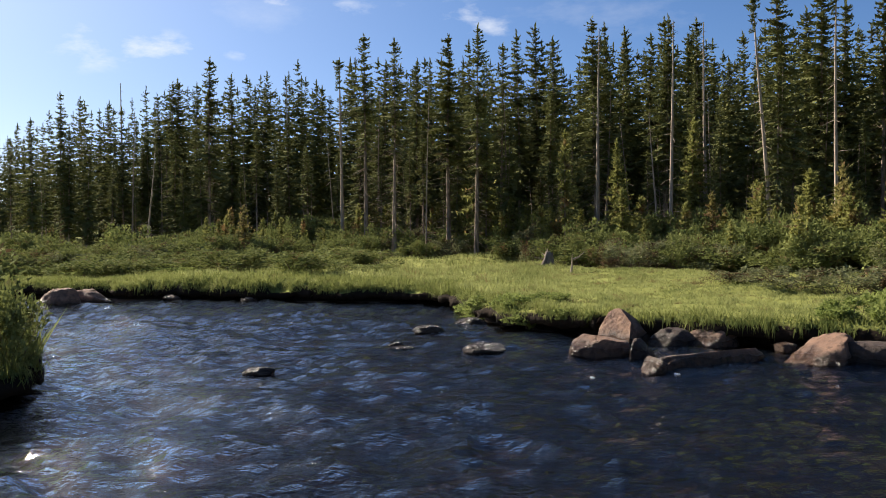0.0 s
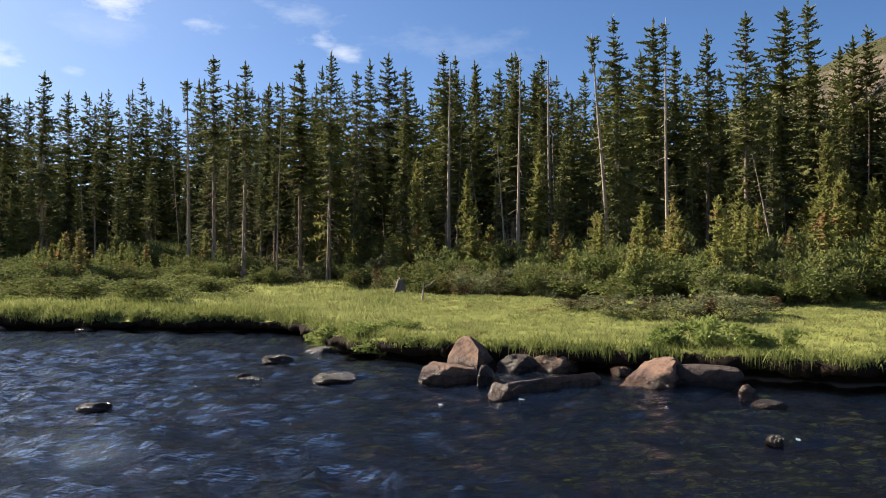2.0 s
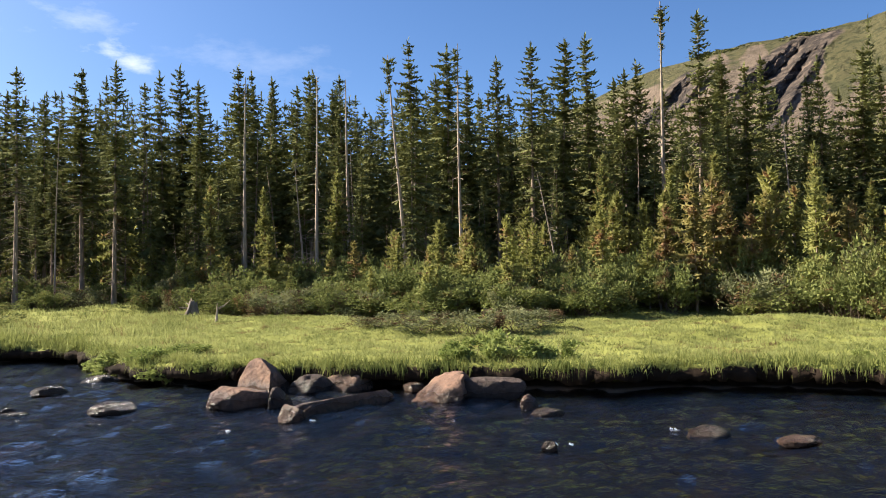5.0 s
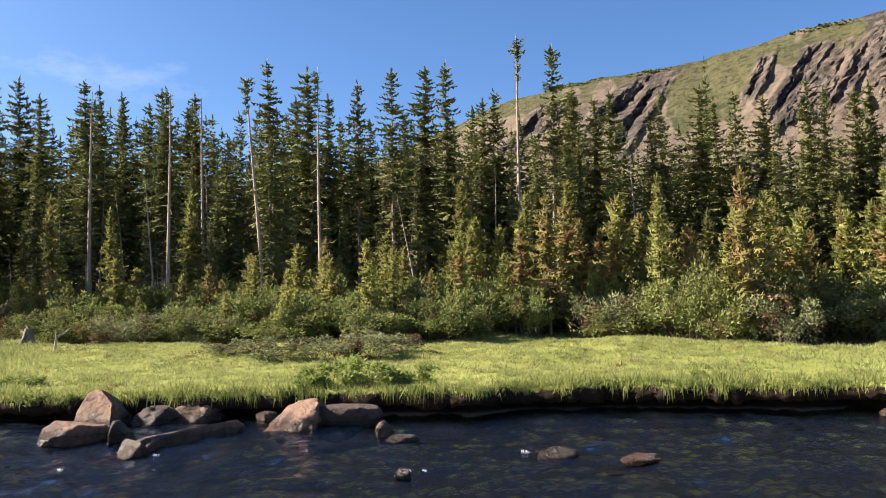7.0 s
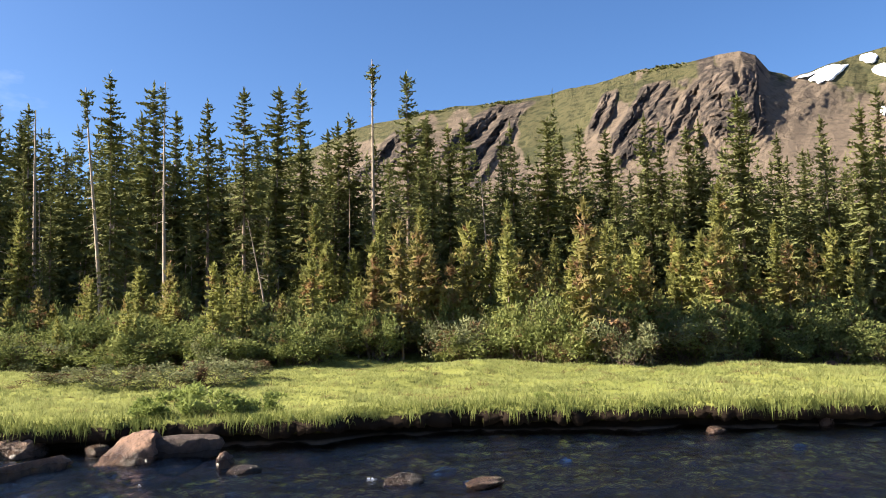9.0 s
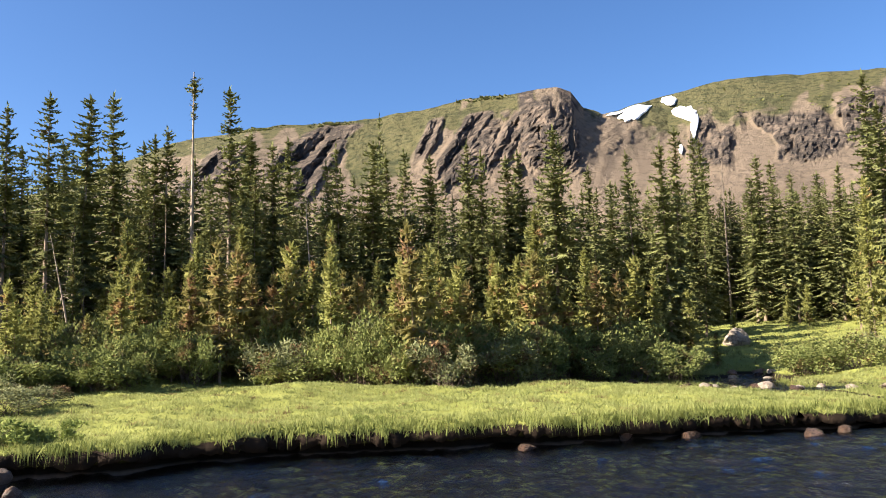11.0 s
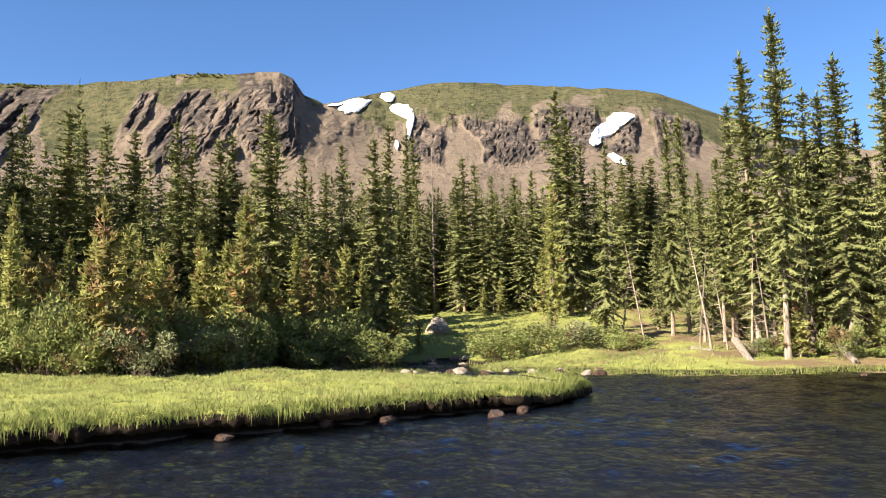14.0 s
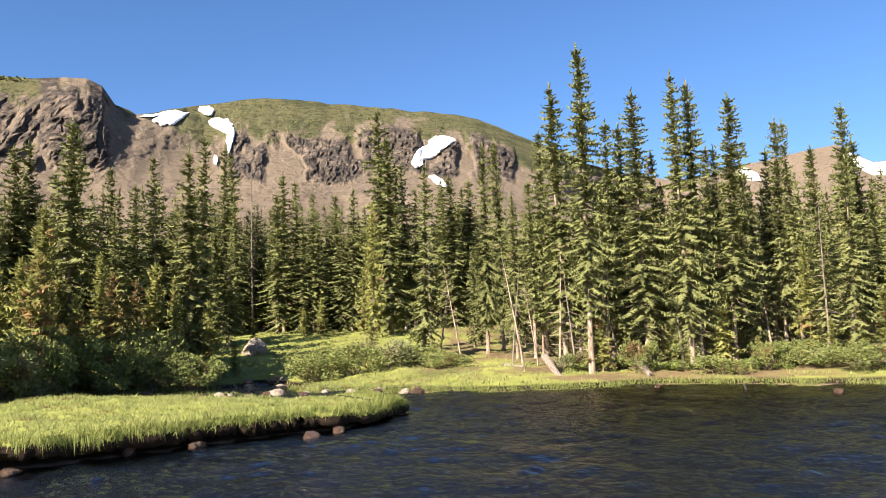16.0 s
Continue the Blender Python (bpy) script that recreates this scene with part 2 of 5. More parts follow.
def mountain_material():
    m = Nodes("alpine_slope", 0.95, 0.1)
    pos = m.world_coord()
    geo = m.n.new("ShaderNodeNewGeometry")
    at = m.n.new("ShaderNodeAttribute")
    at.attribute_name = "tundra"
    a, b, f = m.noise(0.010, 5, pos), m.noise(0.05, 6, pos), m.noise(0.25, 5, pos)
    scree = m.mix(a, (0.125, 0.095, 0.068), (0.215, 0.163, 0.120))
    scree = m.mix(m.math("MULTIPLY", f, 0.5), scree, (0.16, 0.13, 0.10))
    rock = m.mix(m.ramp(b, [(0.3, (0, 0, 0)), (0.7, (1, 1, 1))]), (0.078, 0.064, 0.052), (0.205, 0.157, 0.120))
    green = m.mix(b, (0.064, 0.062, 0.028), (0.116, 0.106, 0.052))
    speck = m.ramp(m.noise(0.16, 4, pos, 0.7), [(0.50, (0, 0, 0)), (0.60, (0.8, 0.8, 0.8))])
    green = m.mix(speck, green, (0.034, 0.038, 0.017))
    scree = m.mix(m.math("MULTIPLY", speck, 0.5), scree, (0.060, 0.050, 0.036))
    cov = m.math("ADD", at.outputs["Fac"], m.math("MULTIPLY", m.math("SUBTRACT", b, 0.5), 0.9))
    c = m.mix(m.ramp(cov, [(0.42, (0, 0, 0)), (0.58, (1, 1, 1))]), scree, green)
    shr = m.ramp(m.noise(0.014, 5, m.mapped(pos, (1, 1, 2.4)), 0.7), [(0.53, (0, 0, 0)), (0.58, (1, 1, 1))])
    c = m.mix(m.math("MULTIPLY", shr, m.math("MULTIPLY", at.outputs["Fac"], 0.7)), c, (0.036, 0.042, 0.020))
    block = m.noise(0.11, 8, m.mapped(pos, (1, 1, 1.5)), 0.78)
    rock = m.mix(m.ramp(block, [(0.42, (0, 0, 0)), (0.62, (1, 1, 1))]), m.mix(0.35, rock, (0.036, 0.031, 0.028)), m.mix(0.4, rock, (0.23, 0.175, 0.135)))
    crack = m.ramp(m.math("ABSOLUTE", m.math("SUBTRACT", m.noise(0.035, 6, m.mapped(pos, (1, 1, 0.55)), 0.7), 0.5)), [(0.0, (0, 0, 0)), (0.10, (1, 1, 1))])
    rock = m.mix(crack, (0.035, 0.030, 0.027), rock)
    at2 = m.n.new("ShaderNodeAttribute")
    at2.attribute_name = "cliff"
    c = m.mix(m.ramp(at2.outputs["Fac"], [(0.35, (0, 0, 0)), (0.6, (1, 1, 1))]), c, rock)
    m.color(c)
    m.bump(m.math("ADD", b, m.math("ADD", m.math("MULTIPLY", f, 0.5), m.math("MULTIPLY", block, 0.9))), 1.0, 4.5)
    return m.mat


MAT_GROUND, MAT_WATER, MAT_MOUNTAIN = ground_material(), water_material(), mountain_material()
_s = Nodes("old_snow", 0.7, 0.3)
_s.color(_s.mix(_s.noise(0.08, 4, _s.world_coord()), (0.70, 0.70, 0.72), (0.88, 0.87, 0.86)))
MAT_SNOW = _s.mat
_f = Nodes("foam", 0.5, 0.4)
_f.color(_f.mix(_f.noise(30, 3), (0.45, 0.5, 0.55), (0.72, 0.74, 0.76)))
MAT_FOAM = _f.mat


# ---- helpers for meshes ----
def hash01(ix, iy, seed):
    h = (ix.astype(np.int64) * 374761393 + iy.astype(np.int64) * 668265263 + seed * 69069) & 0x7FFFFFFF
    h = ((h ^ (h >> 13)) * 1274126177) & 0x7FFFFFFF
    return ((h ^ (h >> 16)) & 0xFFFF) / 65535.0


def vnoise(x, y, seed=0):
    """Smooth value noise from 0 to 1 on arrays."""
    x, y = np.asarray(x, float), np.asarray(y, float)
    ix, iy = np.floor(x), np.floor(y)
    fx, fy = x - ix, y - iy
    fx, fy = fx * fx * (3 - 2 * fx), fy * fy * (3 - 2 * fy)
    a, b = hash01(ix, iy, seed), hash01(ix + 1, iy, seed)
    c, d = hash01(ix, iy + 1, seed), hash01(ix + 1, iy + 1, seed)
    return (a * (1 - fx) + b * fx) * (1 - fy) + (c * (1 - fx) + d * fx) * fy


def fbm(x, y, octaves=4, seed=0):
    total, amp, s = 0.0, 0.5, 0.0
    for k in range(octaves):
        total = total + amp * vnoise(x * 2 ** k + 17.3 * k, y * 2 ** k - 9.1 * k, seed + k)
        s += amp
        amp *= 0.5
    return total / s


def mesh_of(name, verts, faces, material, smooth=False):
    me = bpy.data.meshes.new(name)
    if isinstance(faces, np.ndarray):
        verts = np.asarray(verts, np.float32)
        n, sides = faces.shape
        me.vertices.add(len(verts))
        me.vertices.foreach_set("co", verts.reshape(-1))
        me.loops.add(n * sides)
        me.loops.foreach_set("vertex_index", faces.reshape(-1).astype(np.int32))
        me.polygons.add(n)
        me.polygons.foreach_set("loop_start", np.arange(0, n * sides, sides, dtype=np.int32))
        me.update(calc_edges=True)
    else:
        me.from_pydata([tuple(v) for v in verts] if not isinstance(verts, np.ndarray) else verts.tolist(), [], faces)
    me.materials.append(material)
    me.polygons.foreach_set("use_smooth", [smooth] * len(me.polygons))
    me.update()
    return me


def part(name, me, parent, label=""):
    ob = new(name, me)
    ob.parent = parent
    return tagged(ob, label)


def thing(name, label, category, group="", kind=""):
    return tagged(new(name), label, category, group, kind)


def grid_faces(nu, nv):
    i = np.arange(nu * nv).reshape(nu, nv)
    return np.stack([i[:-1, :-1], i[1:, :-1], i[1:, 1:], i[:-1, 1:]], -1).reshape(-1, 4)


def at(az, d):
    """The place d metres from the origin at az degrees clockwise from +y."""
    return d * math.sin(radians(az)), d * math.cos(radians(az))


# ---- the land ----
# the shore of the stream and the pool, anticlockwise round the water
SHORE = [(-60, 46), (-30, 34), (-12.7, 25.8), (-9.5, 24.9), (-6.2, 23.9), (-2.9, 23.2), (-0.1, 22.9), (0.6, 19.2), (1.4, 16.2),
         (2.4, 15.2), (4.2, 14.0), (6.7, 12.5), (8.2, 11.1), (10.5, 10.2), (11.8, 8.9), (13.2, 7.4), (14.5, 5.9), (16.1, 4.4),
         (18.0, 2.7), (19.8, 1.75), (21.5, 1.5), (22.8, 2.3), (24.6, 3.2), (26.6, 6.5), (27.6, 9.6), (28.2, 11.6), (29.0, 12.2), (29.9, 10.8), (30.3, 8.4),
         (33, 9.0), (38.6, 10.0), (38.8, 9.2), (33.4, 7.8), (30.6, 6.6), (29.4, 3.2), (28.5, 0.7), (27.8, -1.2), (28.2, -3.1), (29.4, -6.6), (27.2, -10), (26.2, -12.5), (25, -22),
         (5, -26), (4.8, -8), (4.6, -1.5), (2.5, 2.4), (-1.5, 2.7), (-5.0, 4.8), (-5.3, 7.6), (-4.6, 8.8), (-4.8, 9.6), (-5.9, 11.4), (-6.8, 12.8), (-12, 17.5)]


def shore_distance(x, y):
    """Metres from the shore: positive on land, negative in the water."""
    x, y = np.asarray(x, float), np.asarray(y, float)
    wx = x + 0.9 * (fbm(x * 0.55, y * 0.55, 3, 5) - 0.5) + 0.42 * (vnoise(x * 1.7, y * 1.7, 8) - 0.5)
    wy = y + 0.9 * (fbm(x * 0.55 + 40, y * 0.55, 3, 6) - 0.5) + 0.42 * (vnoise(x * 1.7 + 9, y * 1.7, 9) - 0.5)
    best = np.full(x.shape, 1e9)
    inside = np.zeros(x.shape, bool)
    pts = SHORE + [(-60, 30)]
    for (ax, ay), (bx, by) in zip(pts, pts[1:] + pts[:1]):
        ex, ey = bx - ax, by - ay
        u = np.clip(((wx - ax) * ex + (wy - ay) * ey) / (ex * ex + ey * ey), 0, 1)
        best = np.minimum(best, np.hypot(wx - ax - u * ex, wy - ay - u * ey))
        cross = (ay > wy) != (by > wy)
        xi = ax + (wy - ay) * ex / (ey if ey else 1e-9)
        inside ^= cross & (wx < xi)
    return np.where(inside, -best, best)


def cut_bank(x, y):
    """1 where the bank is cut and undercut by the stream, 0 where the shore runs out flat."""
    return np.clip((24.6 - x) / 1.2, 0, 1) * np.clip((np.hypot(x, y) - 7) / 2, 0, 1)


def litter_share(x, y):
    """1 on the brown earth under the trees of the pond shore, 0 on turf, with a ragged limit."""
    inside = np.clip((x - 29.6 - 0.25 * y) / 1.2, 0, 1) * np.clip((3.6 - y) / 2.0, 0, 1)
    return np.clip(inside * np.clip(4.0 * fbm(x * 0.9, y * 0.9, 3, 91) - 1.25, 0, 1), 0, 1)


def hump(x, y, s):
    return 0.32 * np.exp(-((x + 5.5) / 4.5) ** 2 - ((y - 27) / 3.2) ** 2) * np.clip(s / 0.5, 0, 1)


def ground_z(x, y):
    """Height of the land: stream bed, cut bank, meadow, then the rising forest floor."""
    x, y = np.asarray(x, float), np.asarray(y, float)
    s = shore_distance(x, y)
    inland = ([5, 15, 25, 40, 60, 100, 200], [0.52, 0.70, 1.05, 2.2, 4.0, 8.0, 12.0])
    cut = np.interp(s, [0, 0.34, 0.46, 0.65] + inland[0], [-0.14, -0.06, 0.32, 0.43] + inland[1])
    low = np.interp(s, [0, 0.3, 0.9] + inland[0], [-0.12, 0.06, 0.16] + inland[1])
    w = cut_bank(x, y)
    cut = cut - 0.13 * np.clip((x - 15) / 7, 0, 1) * np.clip((s - 0.2) / 0.3, 0, 1) * np.clip((12 - s) / 6, 0, 1)
    land = cut * w + low * (1 - w)
    bed = np.interp(-s, [0, 0.15, 1.5, 4], [-0.12, -0.25, -0.38, -0.5])
    far = np.clip((s - 1) / 6, 0, 1)
    bumps = (fbm(x * 0.3, y * 0.3, 4, 11) - 0.5) * (0.12 + 0.45 * far) + (fbm(x * 1.4, y * 1.4, 3, 14) - 0.5) * 0.17
    brook = np.exp(-((x - 33 - 0.5 * (y - 9)) / 1.6) ** 2) * np.clip((y - 7) / 3, 0, 1) * np.clip((26 - y) / 6, 0, 1)
    stony = np.exp(-(((x - 29.5) / 3.0) ** 2 + ((y - 8) / 5.0) ** 2))
    r, az = np.hypot(x, y), np.degrees(np.arctan2(x, y))
    glade = np.clip((az - 66) / 6, 0, 1) * np.clip((97 - az) / 6, 0, 1) * np.interp(r, [36, 46, 60, 75], [0, 0.5, 1.6, 2.0])
    land = land - 0.28 * brook - 0.12 * stony + glade
    return np.where(s > 0, land + hump(x, y, s) + bumps * np.clip(s / 0.6, 0, 1), bed + 0.5 * bumps)


def axis(lo, hi, step, far_lo, far_hi):
    """Grid lines: even from lo to hi, then ever wider apart to the far ends."""
    mid = np.arange(lo, hi, step)
    up, down, g = [hi], [lo], step
    while up[-1] < far_hi:
        g *= 1.09
        up.append(up[-1] + g)
    g = step
    while down[-1] > far_lo:
        g *= 1.09
        down.append(down[-1] - g)
    return np.concatenate([down[::-1][:-1], mid, up])


gx, gy = axis(-14, 34, 0.27, -3500, 3500), axis(-1, 27, 0.27, -3500, 3500)
GX, GY = np.meshgrid(gx, gy, indexing="ij")
GZ = ground_z(GX, GY)
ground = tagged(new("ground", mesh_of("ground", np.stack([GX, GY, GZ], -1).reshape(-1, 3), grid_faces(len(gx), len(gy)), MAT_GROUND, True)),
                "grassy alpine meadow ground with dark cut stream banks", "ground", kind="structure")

ground.data.attributes.new("litter", "FLOAT", "POINT").data.foreach_set("value", litter_share(GX, GY).reshape(-1).astype(np.float32))


def sod_top(x, y):
    """Top of the turf that hangs over the undercut bank."""
    s = shore_distance(x, y)
    round_off = 0.11 * np.clip(1 - s / 0.16, 0, 1) ** 2
    z = np.maximum(ground_z(x, y), 0.37 - 0.12 * np.clip((x - 15) / 7, 0, 1) + 0.09 * np.clip(s / 0.6, 0, 1) + hump(x, y, s)) + 0.015 * np.clip((0.75 - s) / 0.2, -1, 1)
    return z + 0.06 * (fbm(x * 2.2, y * 2.2, 2, 83) - 0.5) - round_off


def surface_z(x, y):
    """The ground, or the turf above it."""
    s = shore_distance(x, y)
    g = ground_z(x, y)
    return np.where((s > 0) & (s < 0.75) & (cut_bank(x, y) > 0.5), np.maximum(g, sod_top(x, y)), g)


def turf_lip():
    """The overhanging sod along the cut bank: a top, an underside and a ragged rim."""
    sx, sy = np.arange(-16, 25, 0.11), np.arange(0, 28, 0.11)
    X, Y = np.meshgrid(sx, sy, indexing="ij")
    S = shore_distance(X, Y)
    e = 0.05
    for _ in range(2):
        gxs = (shore_distance(X + e, Y) - shore_distance(X - e, Y)) / (2 * e)
        gys = (shore_distance(X, Y + e) - shore_distance(X, Y - e)) / (2 * e)
        near = np.abs(S) < 0.075
        X, Y = np.where(near, X - gxs * S, X), np.where(near, Y - gys * S, Y)
        S = np.where(near, 0, S)
    ok = (S > -0.01) & (S < 0.8) & (cut_bank(X, Y) > 0.3)
    ok &= (np.hypot(X, Y) > 9)
    cell = ok[:-1, :-1] & ok[1:, :-1] & ok[1:, 1:] & ok[:-1, 1:]
    idx = np.full(S.shape, -1)
    used = np.zeros(S.shape, bool)
    for di in (0, 1):
        for dj in (0, 1):
            used[di:S.shape[0] - 1 + di, dj:S.shape[1] - 1 + dj] |= cell
    n = int(used.sum())
    idx[used] = np.arange(n)
    solid = np.zeros(S.shape, int)
    for di in (0, 1):
        for dj in (0, 1):
            solid[di:S.shape[0] - 1 + di, dj:S.shape[1] - 1 + dj] += cell
    rim = used & (solid < 4) & (S < 0.3)
    X, Y = np.where(rim, X - gxs * S, X), np.where(rim, Y - gys * S, Y)
    x, y, s = X[used], Y[used], S[used]
    top = sod_top(x, y)
    under = top - (0.06 + 0.16 * fbm(x * 3.0, y * 3.0, 3, 87))
    verts = np.concatenate([np.stack([x, y, top], -1), np.stack([x, y, under], -1)])
    ci, cj = np.nonzero(cell)
    a, b, c, d = idx[ci, cj], idx[ci + 1, cj], idx[ci + 1, cj + 1], idx[ci, cj + 1]
    faces = np.stack([a, b, c, d], -1).tolist() + (np.stack([d, c, b, a], -1) + n).tolist()
    full = np.zeros((cell.shape[0] + 2, cell.shape[1] + 2), bool)
    full[1:-1, 1:-1] = cell
    for i, j in zip(ci, cj):
        for (oi, oj, p, q) in ((0, -1, (i, j), (i + 1, j)), (1, 0, (i + 1, j), (i + 1, j + 1)), (0, 1, (i + 1, j + 1), (i, j + 1)), (-1, 0, (i, j + 1), (i, j))):
            if not full[i + 1 + oi, j + 1 + oj]:
                u, v = idx[p], idx[q]
                faces.append((v, u, u + n, v + n))
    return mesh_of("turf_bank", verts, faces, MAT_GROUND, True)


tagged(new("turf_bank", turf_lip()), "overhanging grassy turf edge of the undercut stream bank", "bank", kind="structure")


def ground_at(x, y):
    return float(ground_z(np.array([x]), np.array([y]))[0])


# the water: choppy in the stream, calmer on the pool
wx_, wy_ = axis(-9, 29, 0.115, -62, 45), axis(-8, 17, 0.115, -34, 50)
WX, WY = np.meshgrid(wx_, wy_, indexing="ij")
left = np.clip((3 - WX) / 7, 0, 1)
chop = 0.95 + 0.75 * left
UX, UY = WX * 0.8 + WY * 0.6 + 0.5 * fbm(WX * 0.6, WY * 0.6, 2, 29), WY * 0.8 - WX * 0.6


def crest(x, y, seed):
    """Noise with sharp tops."""
    return 1 - np.abs(2 * fbm(x, y, 2, seed) - 1)


WZ = chop * (0.11 * (fbm(UX * 0.7, UY * 0.9, 2, 33) - 0.5) + 0.075 * (crest(UX * 1.3, UY * 1.0, 31) - 0.7)
             + 0.062 * (crest(UX * 2.6, UY * 2.0, 35) - 0.7) + 0.040 * (fbm(UX * 5.2, UY * 4.4, 2, 37) - 0.5))
WZ = WZ + left * 0.085 * (crest(WX * 0.75 + 0.3 * WY, WY * 1.9, 39) - 0.7) + left * 0.050 * (crest(WX * 1.9, WY * 4.2 + 0.5 * WX, 43) - 0.7)
water = tagged(new("water", mesh_of("water", np.stack([WX, WY, WZ], -1).reshape(-1, 3), grid_faces(len(wx_), len(wy_)), MAT_WATER, True)),
               "dark rippling clear mountain stream water reflecting blue sky", "water", kind="structure")

# ---- the mountain ----
# skyline: degrees clockwise from +y, tangent of the elevation
RIDGE = [(20, 0.11), (30, 0.18), (34.5, 0.2165), (37.3, 0.2405), (43.1, 0.2626), (48.2, 0.270), (52.9, 0.281), (57.2, 0.296), (60.1, 0.3004), (61.6, 0.304),
         (63.9, 0.3075), (64.9, 0.300), (65.7, 0.279), (67.0, 0.269), (70.2, 0.279), (74.5, 0.2945), (78, 0.2935), (83.2, 0.285), (88.7, 0.272), (90.2, 0.2668),
         (93, 0.2432), (95.2, 0.2277), (98, 0.20), (103, 0.175), (105.5, 0.176), (108.5, 0.186), (113.5, 0.197), (115.5, 0.175), (125, 0.165), (140, 0.12)]
# gullies: degrees and share of the height at the top and at the foot, half width in degrees, depth in metres
GULLIES = [(48.6, 0.985, 44.6, 0.79, 1.3, 26), (48.3, 0.92, 45.0, 0.62, 0.75, 20), (41.5, 0.95, 38.5, 0.75, 0.9, 14), (55.5, 0.95, 54.3, 0.80, 0.45, 11),
           (58.7, 0.94, 56.0, 0.72, 0.7, 12), (61.4, 0.90, 59.4, 0.70, 0.6, 9)]


def slope_point(az, v):
    """A point of the slope: az in degrees, v from 0 (foot) to 1 (skyline). Gives x, y, z and how green and how craggy it is."""
    top = np.interp(az, [p[0] for p in RIDGE], [p[1] for p in RIDGE])
    top = top + 0.004 * (fbm(az * 0.9, az * 0, 2, 77) - 0.5)
    even = sum(np.interp(az + o, [p[0] for p in RIDGE], [p[1] for p in RIDGE]) for o in (-4, -3, -2, -1, 0, 1, 2, 3, 4)) / 9
    top = even + (top - even) * np.clip((v - 0.78) / 0.22, 0, 1)
    summit = np.clip((v - 0.62) / 0.2, 0, 1)
    jag = az + 2.4 * (fbm(az * 0.5, v * 8, 4, 79) - 0.5)
    far = 700 + np.interp(jag, [20, 58, 63.2, 65.2, 68.5, 71, 96, 102, 140], [90, -10, -35, -22, 25, 70, 110, 600, 800]) * np.where(az > 98, 1, summit)
    tan = (top + 0.002) * v - 0.002
    def ridged(p, q, octaves, seed):
        return 1 - np.abs(2 * fbm(p, q, octaves, seed) - 1)

    # gullies with a steep wall on one side and a broken rib on the other
    cut, walls = 0.0, 0.0
    for a1, v1, a0, v0, half, deep in GULLIES:
        q = np.clip((v - v0) / (v1 - v0), -0.5, 1.5)
        c = (az - (a0 + (a1 - a0) * q) + 0.9 * half * (fbm(az * 0.9, v * 14, 3, 72) - 0.5)) / half
        span = np.clip((v - v0) / 0.10 + 0.6, 0, 1) * np.clip((v1 - v) / 0.03 + 0.5, 0, 1)
        shape = np.where(c < 0, np.clip(1 + c, 0, 1), np.clip(1 - c / 0.8, 0, 1))
        cut = np.maximum(cut, deep * span * shape)
        walls = np.maximum(walls, span * np.clip(2.2 - np.abs(c + 0.1) * 1.25, 0, 1))
    slant = az - 9 * v + 1.5 * (fbm(az * 0.5, v * 7, 3, 68) - 0.5)
    west = np.clip((66.5 - az) / 1.5, 0, 1)
    rough = fbm(slant * 0.6, v * 8, 4, 64)
    broken = np.clip((rough - 0.48) * 6, 0, 1) * np.clip((az - 53) / 3, 0, 1) * np.exp(-((v - 0.77) / 0.17) ** 6)
    knob = np.exp(-((az - 63.4) / 2.3) ** 6) * np.clip((v - 0.66) / 0.08, 0, 1)
    mid = np.interp(az, [66, 72, 76, 80, 84, 88, 92, 96], [0.80, 0.80, 0.76, 0.74, 0.83, 0.82, 0.84, 0.8])
    band = np.exp(-((v - mid + 0.05 * (fbm(az * 0.6, v * 0, 2, 62) - 0.5)) / 0.10) ** 4) * np.clip((az - 70.5) / 1.5, 0, 1) * np.clip((94 - az) / 2, 0, 1)
    cliff = np.maximum(west * np.maximum(walls, np.maximum(broken, knob * np.clip((ridged(az * 0.9, v * 6, 3, 66) - 0.42) * 5, 0, 1))),
                       (1 - west) * band * np.clip((fbm(az * 0.75, v * 7, 3, 61) - 0.36) * 7, 0, 1)) * np.clip((98 - az) / 2, 0, 1)
    r = far * (0.35 + 0.65 * v) + 420 * np.clip(v - 0.9, 0, 1) * np.interp(az, [30, 60, 68, 74], [0.6, 0.2, 0.3, 1.0])
    calm = np.clip((1.0 - v) * 14, 0.05, 1)
    r = r + calm * (40 * (fbm(az * 0.22 + 2 * v, v * 2.2, 3, 41) - 0.5) + cut)
    p = np.where(az < 66.5, slant, az)
    r = r - calm * (cliff + 0.06) * np.where(az < 66.5, 0.75, 1.35) * (10 * fbm(p * 0.9, v * 14, 3, 53) + 6 * ridged(p * 1.9 + 10 * v, v * 26, 3, 55) + 6 * ridged(p * 3.4 - 14 * v, v * 40, 2, 57) + 8 * (fbm(p * 4.4, v * 66, 2, 58) - 0.5))
    r = r + calm * 5 * (fbm(az * 1.7, v * 30, 3, 59) - 0.5)
    green = np.interp(az, [30, 42, 44, 48, 49.5, 53.5, 56, 61, 64, 66, 68.5, 72, 76, 84, 90, 96, 101], [0.86, 0.90, 0.96, 0.97, 0.72, 0.74, 0.90, 0.93, 0.99, 1.04, 0.93, 0.84, 0.86, 0.90, 0.91, 0.80, 1.25])
    tundra = np.clip(0.5 + 6.0 * (v - green) + 1.6 * (fbm(az * 0.8, v * 9, 3, 73) - 0.5), 0, 1)
    x, y = r * np.sin(np.radians(az)), r * np.cos(np.radians(az))
    return x, y, 1.8 + tan * r, tundra, cliff


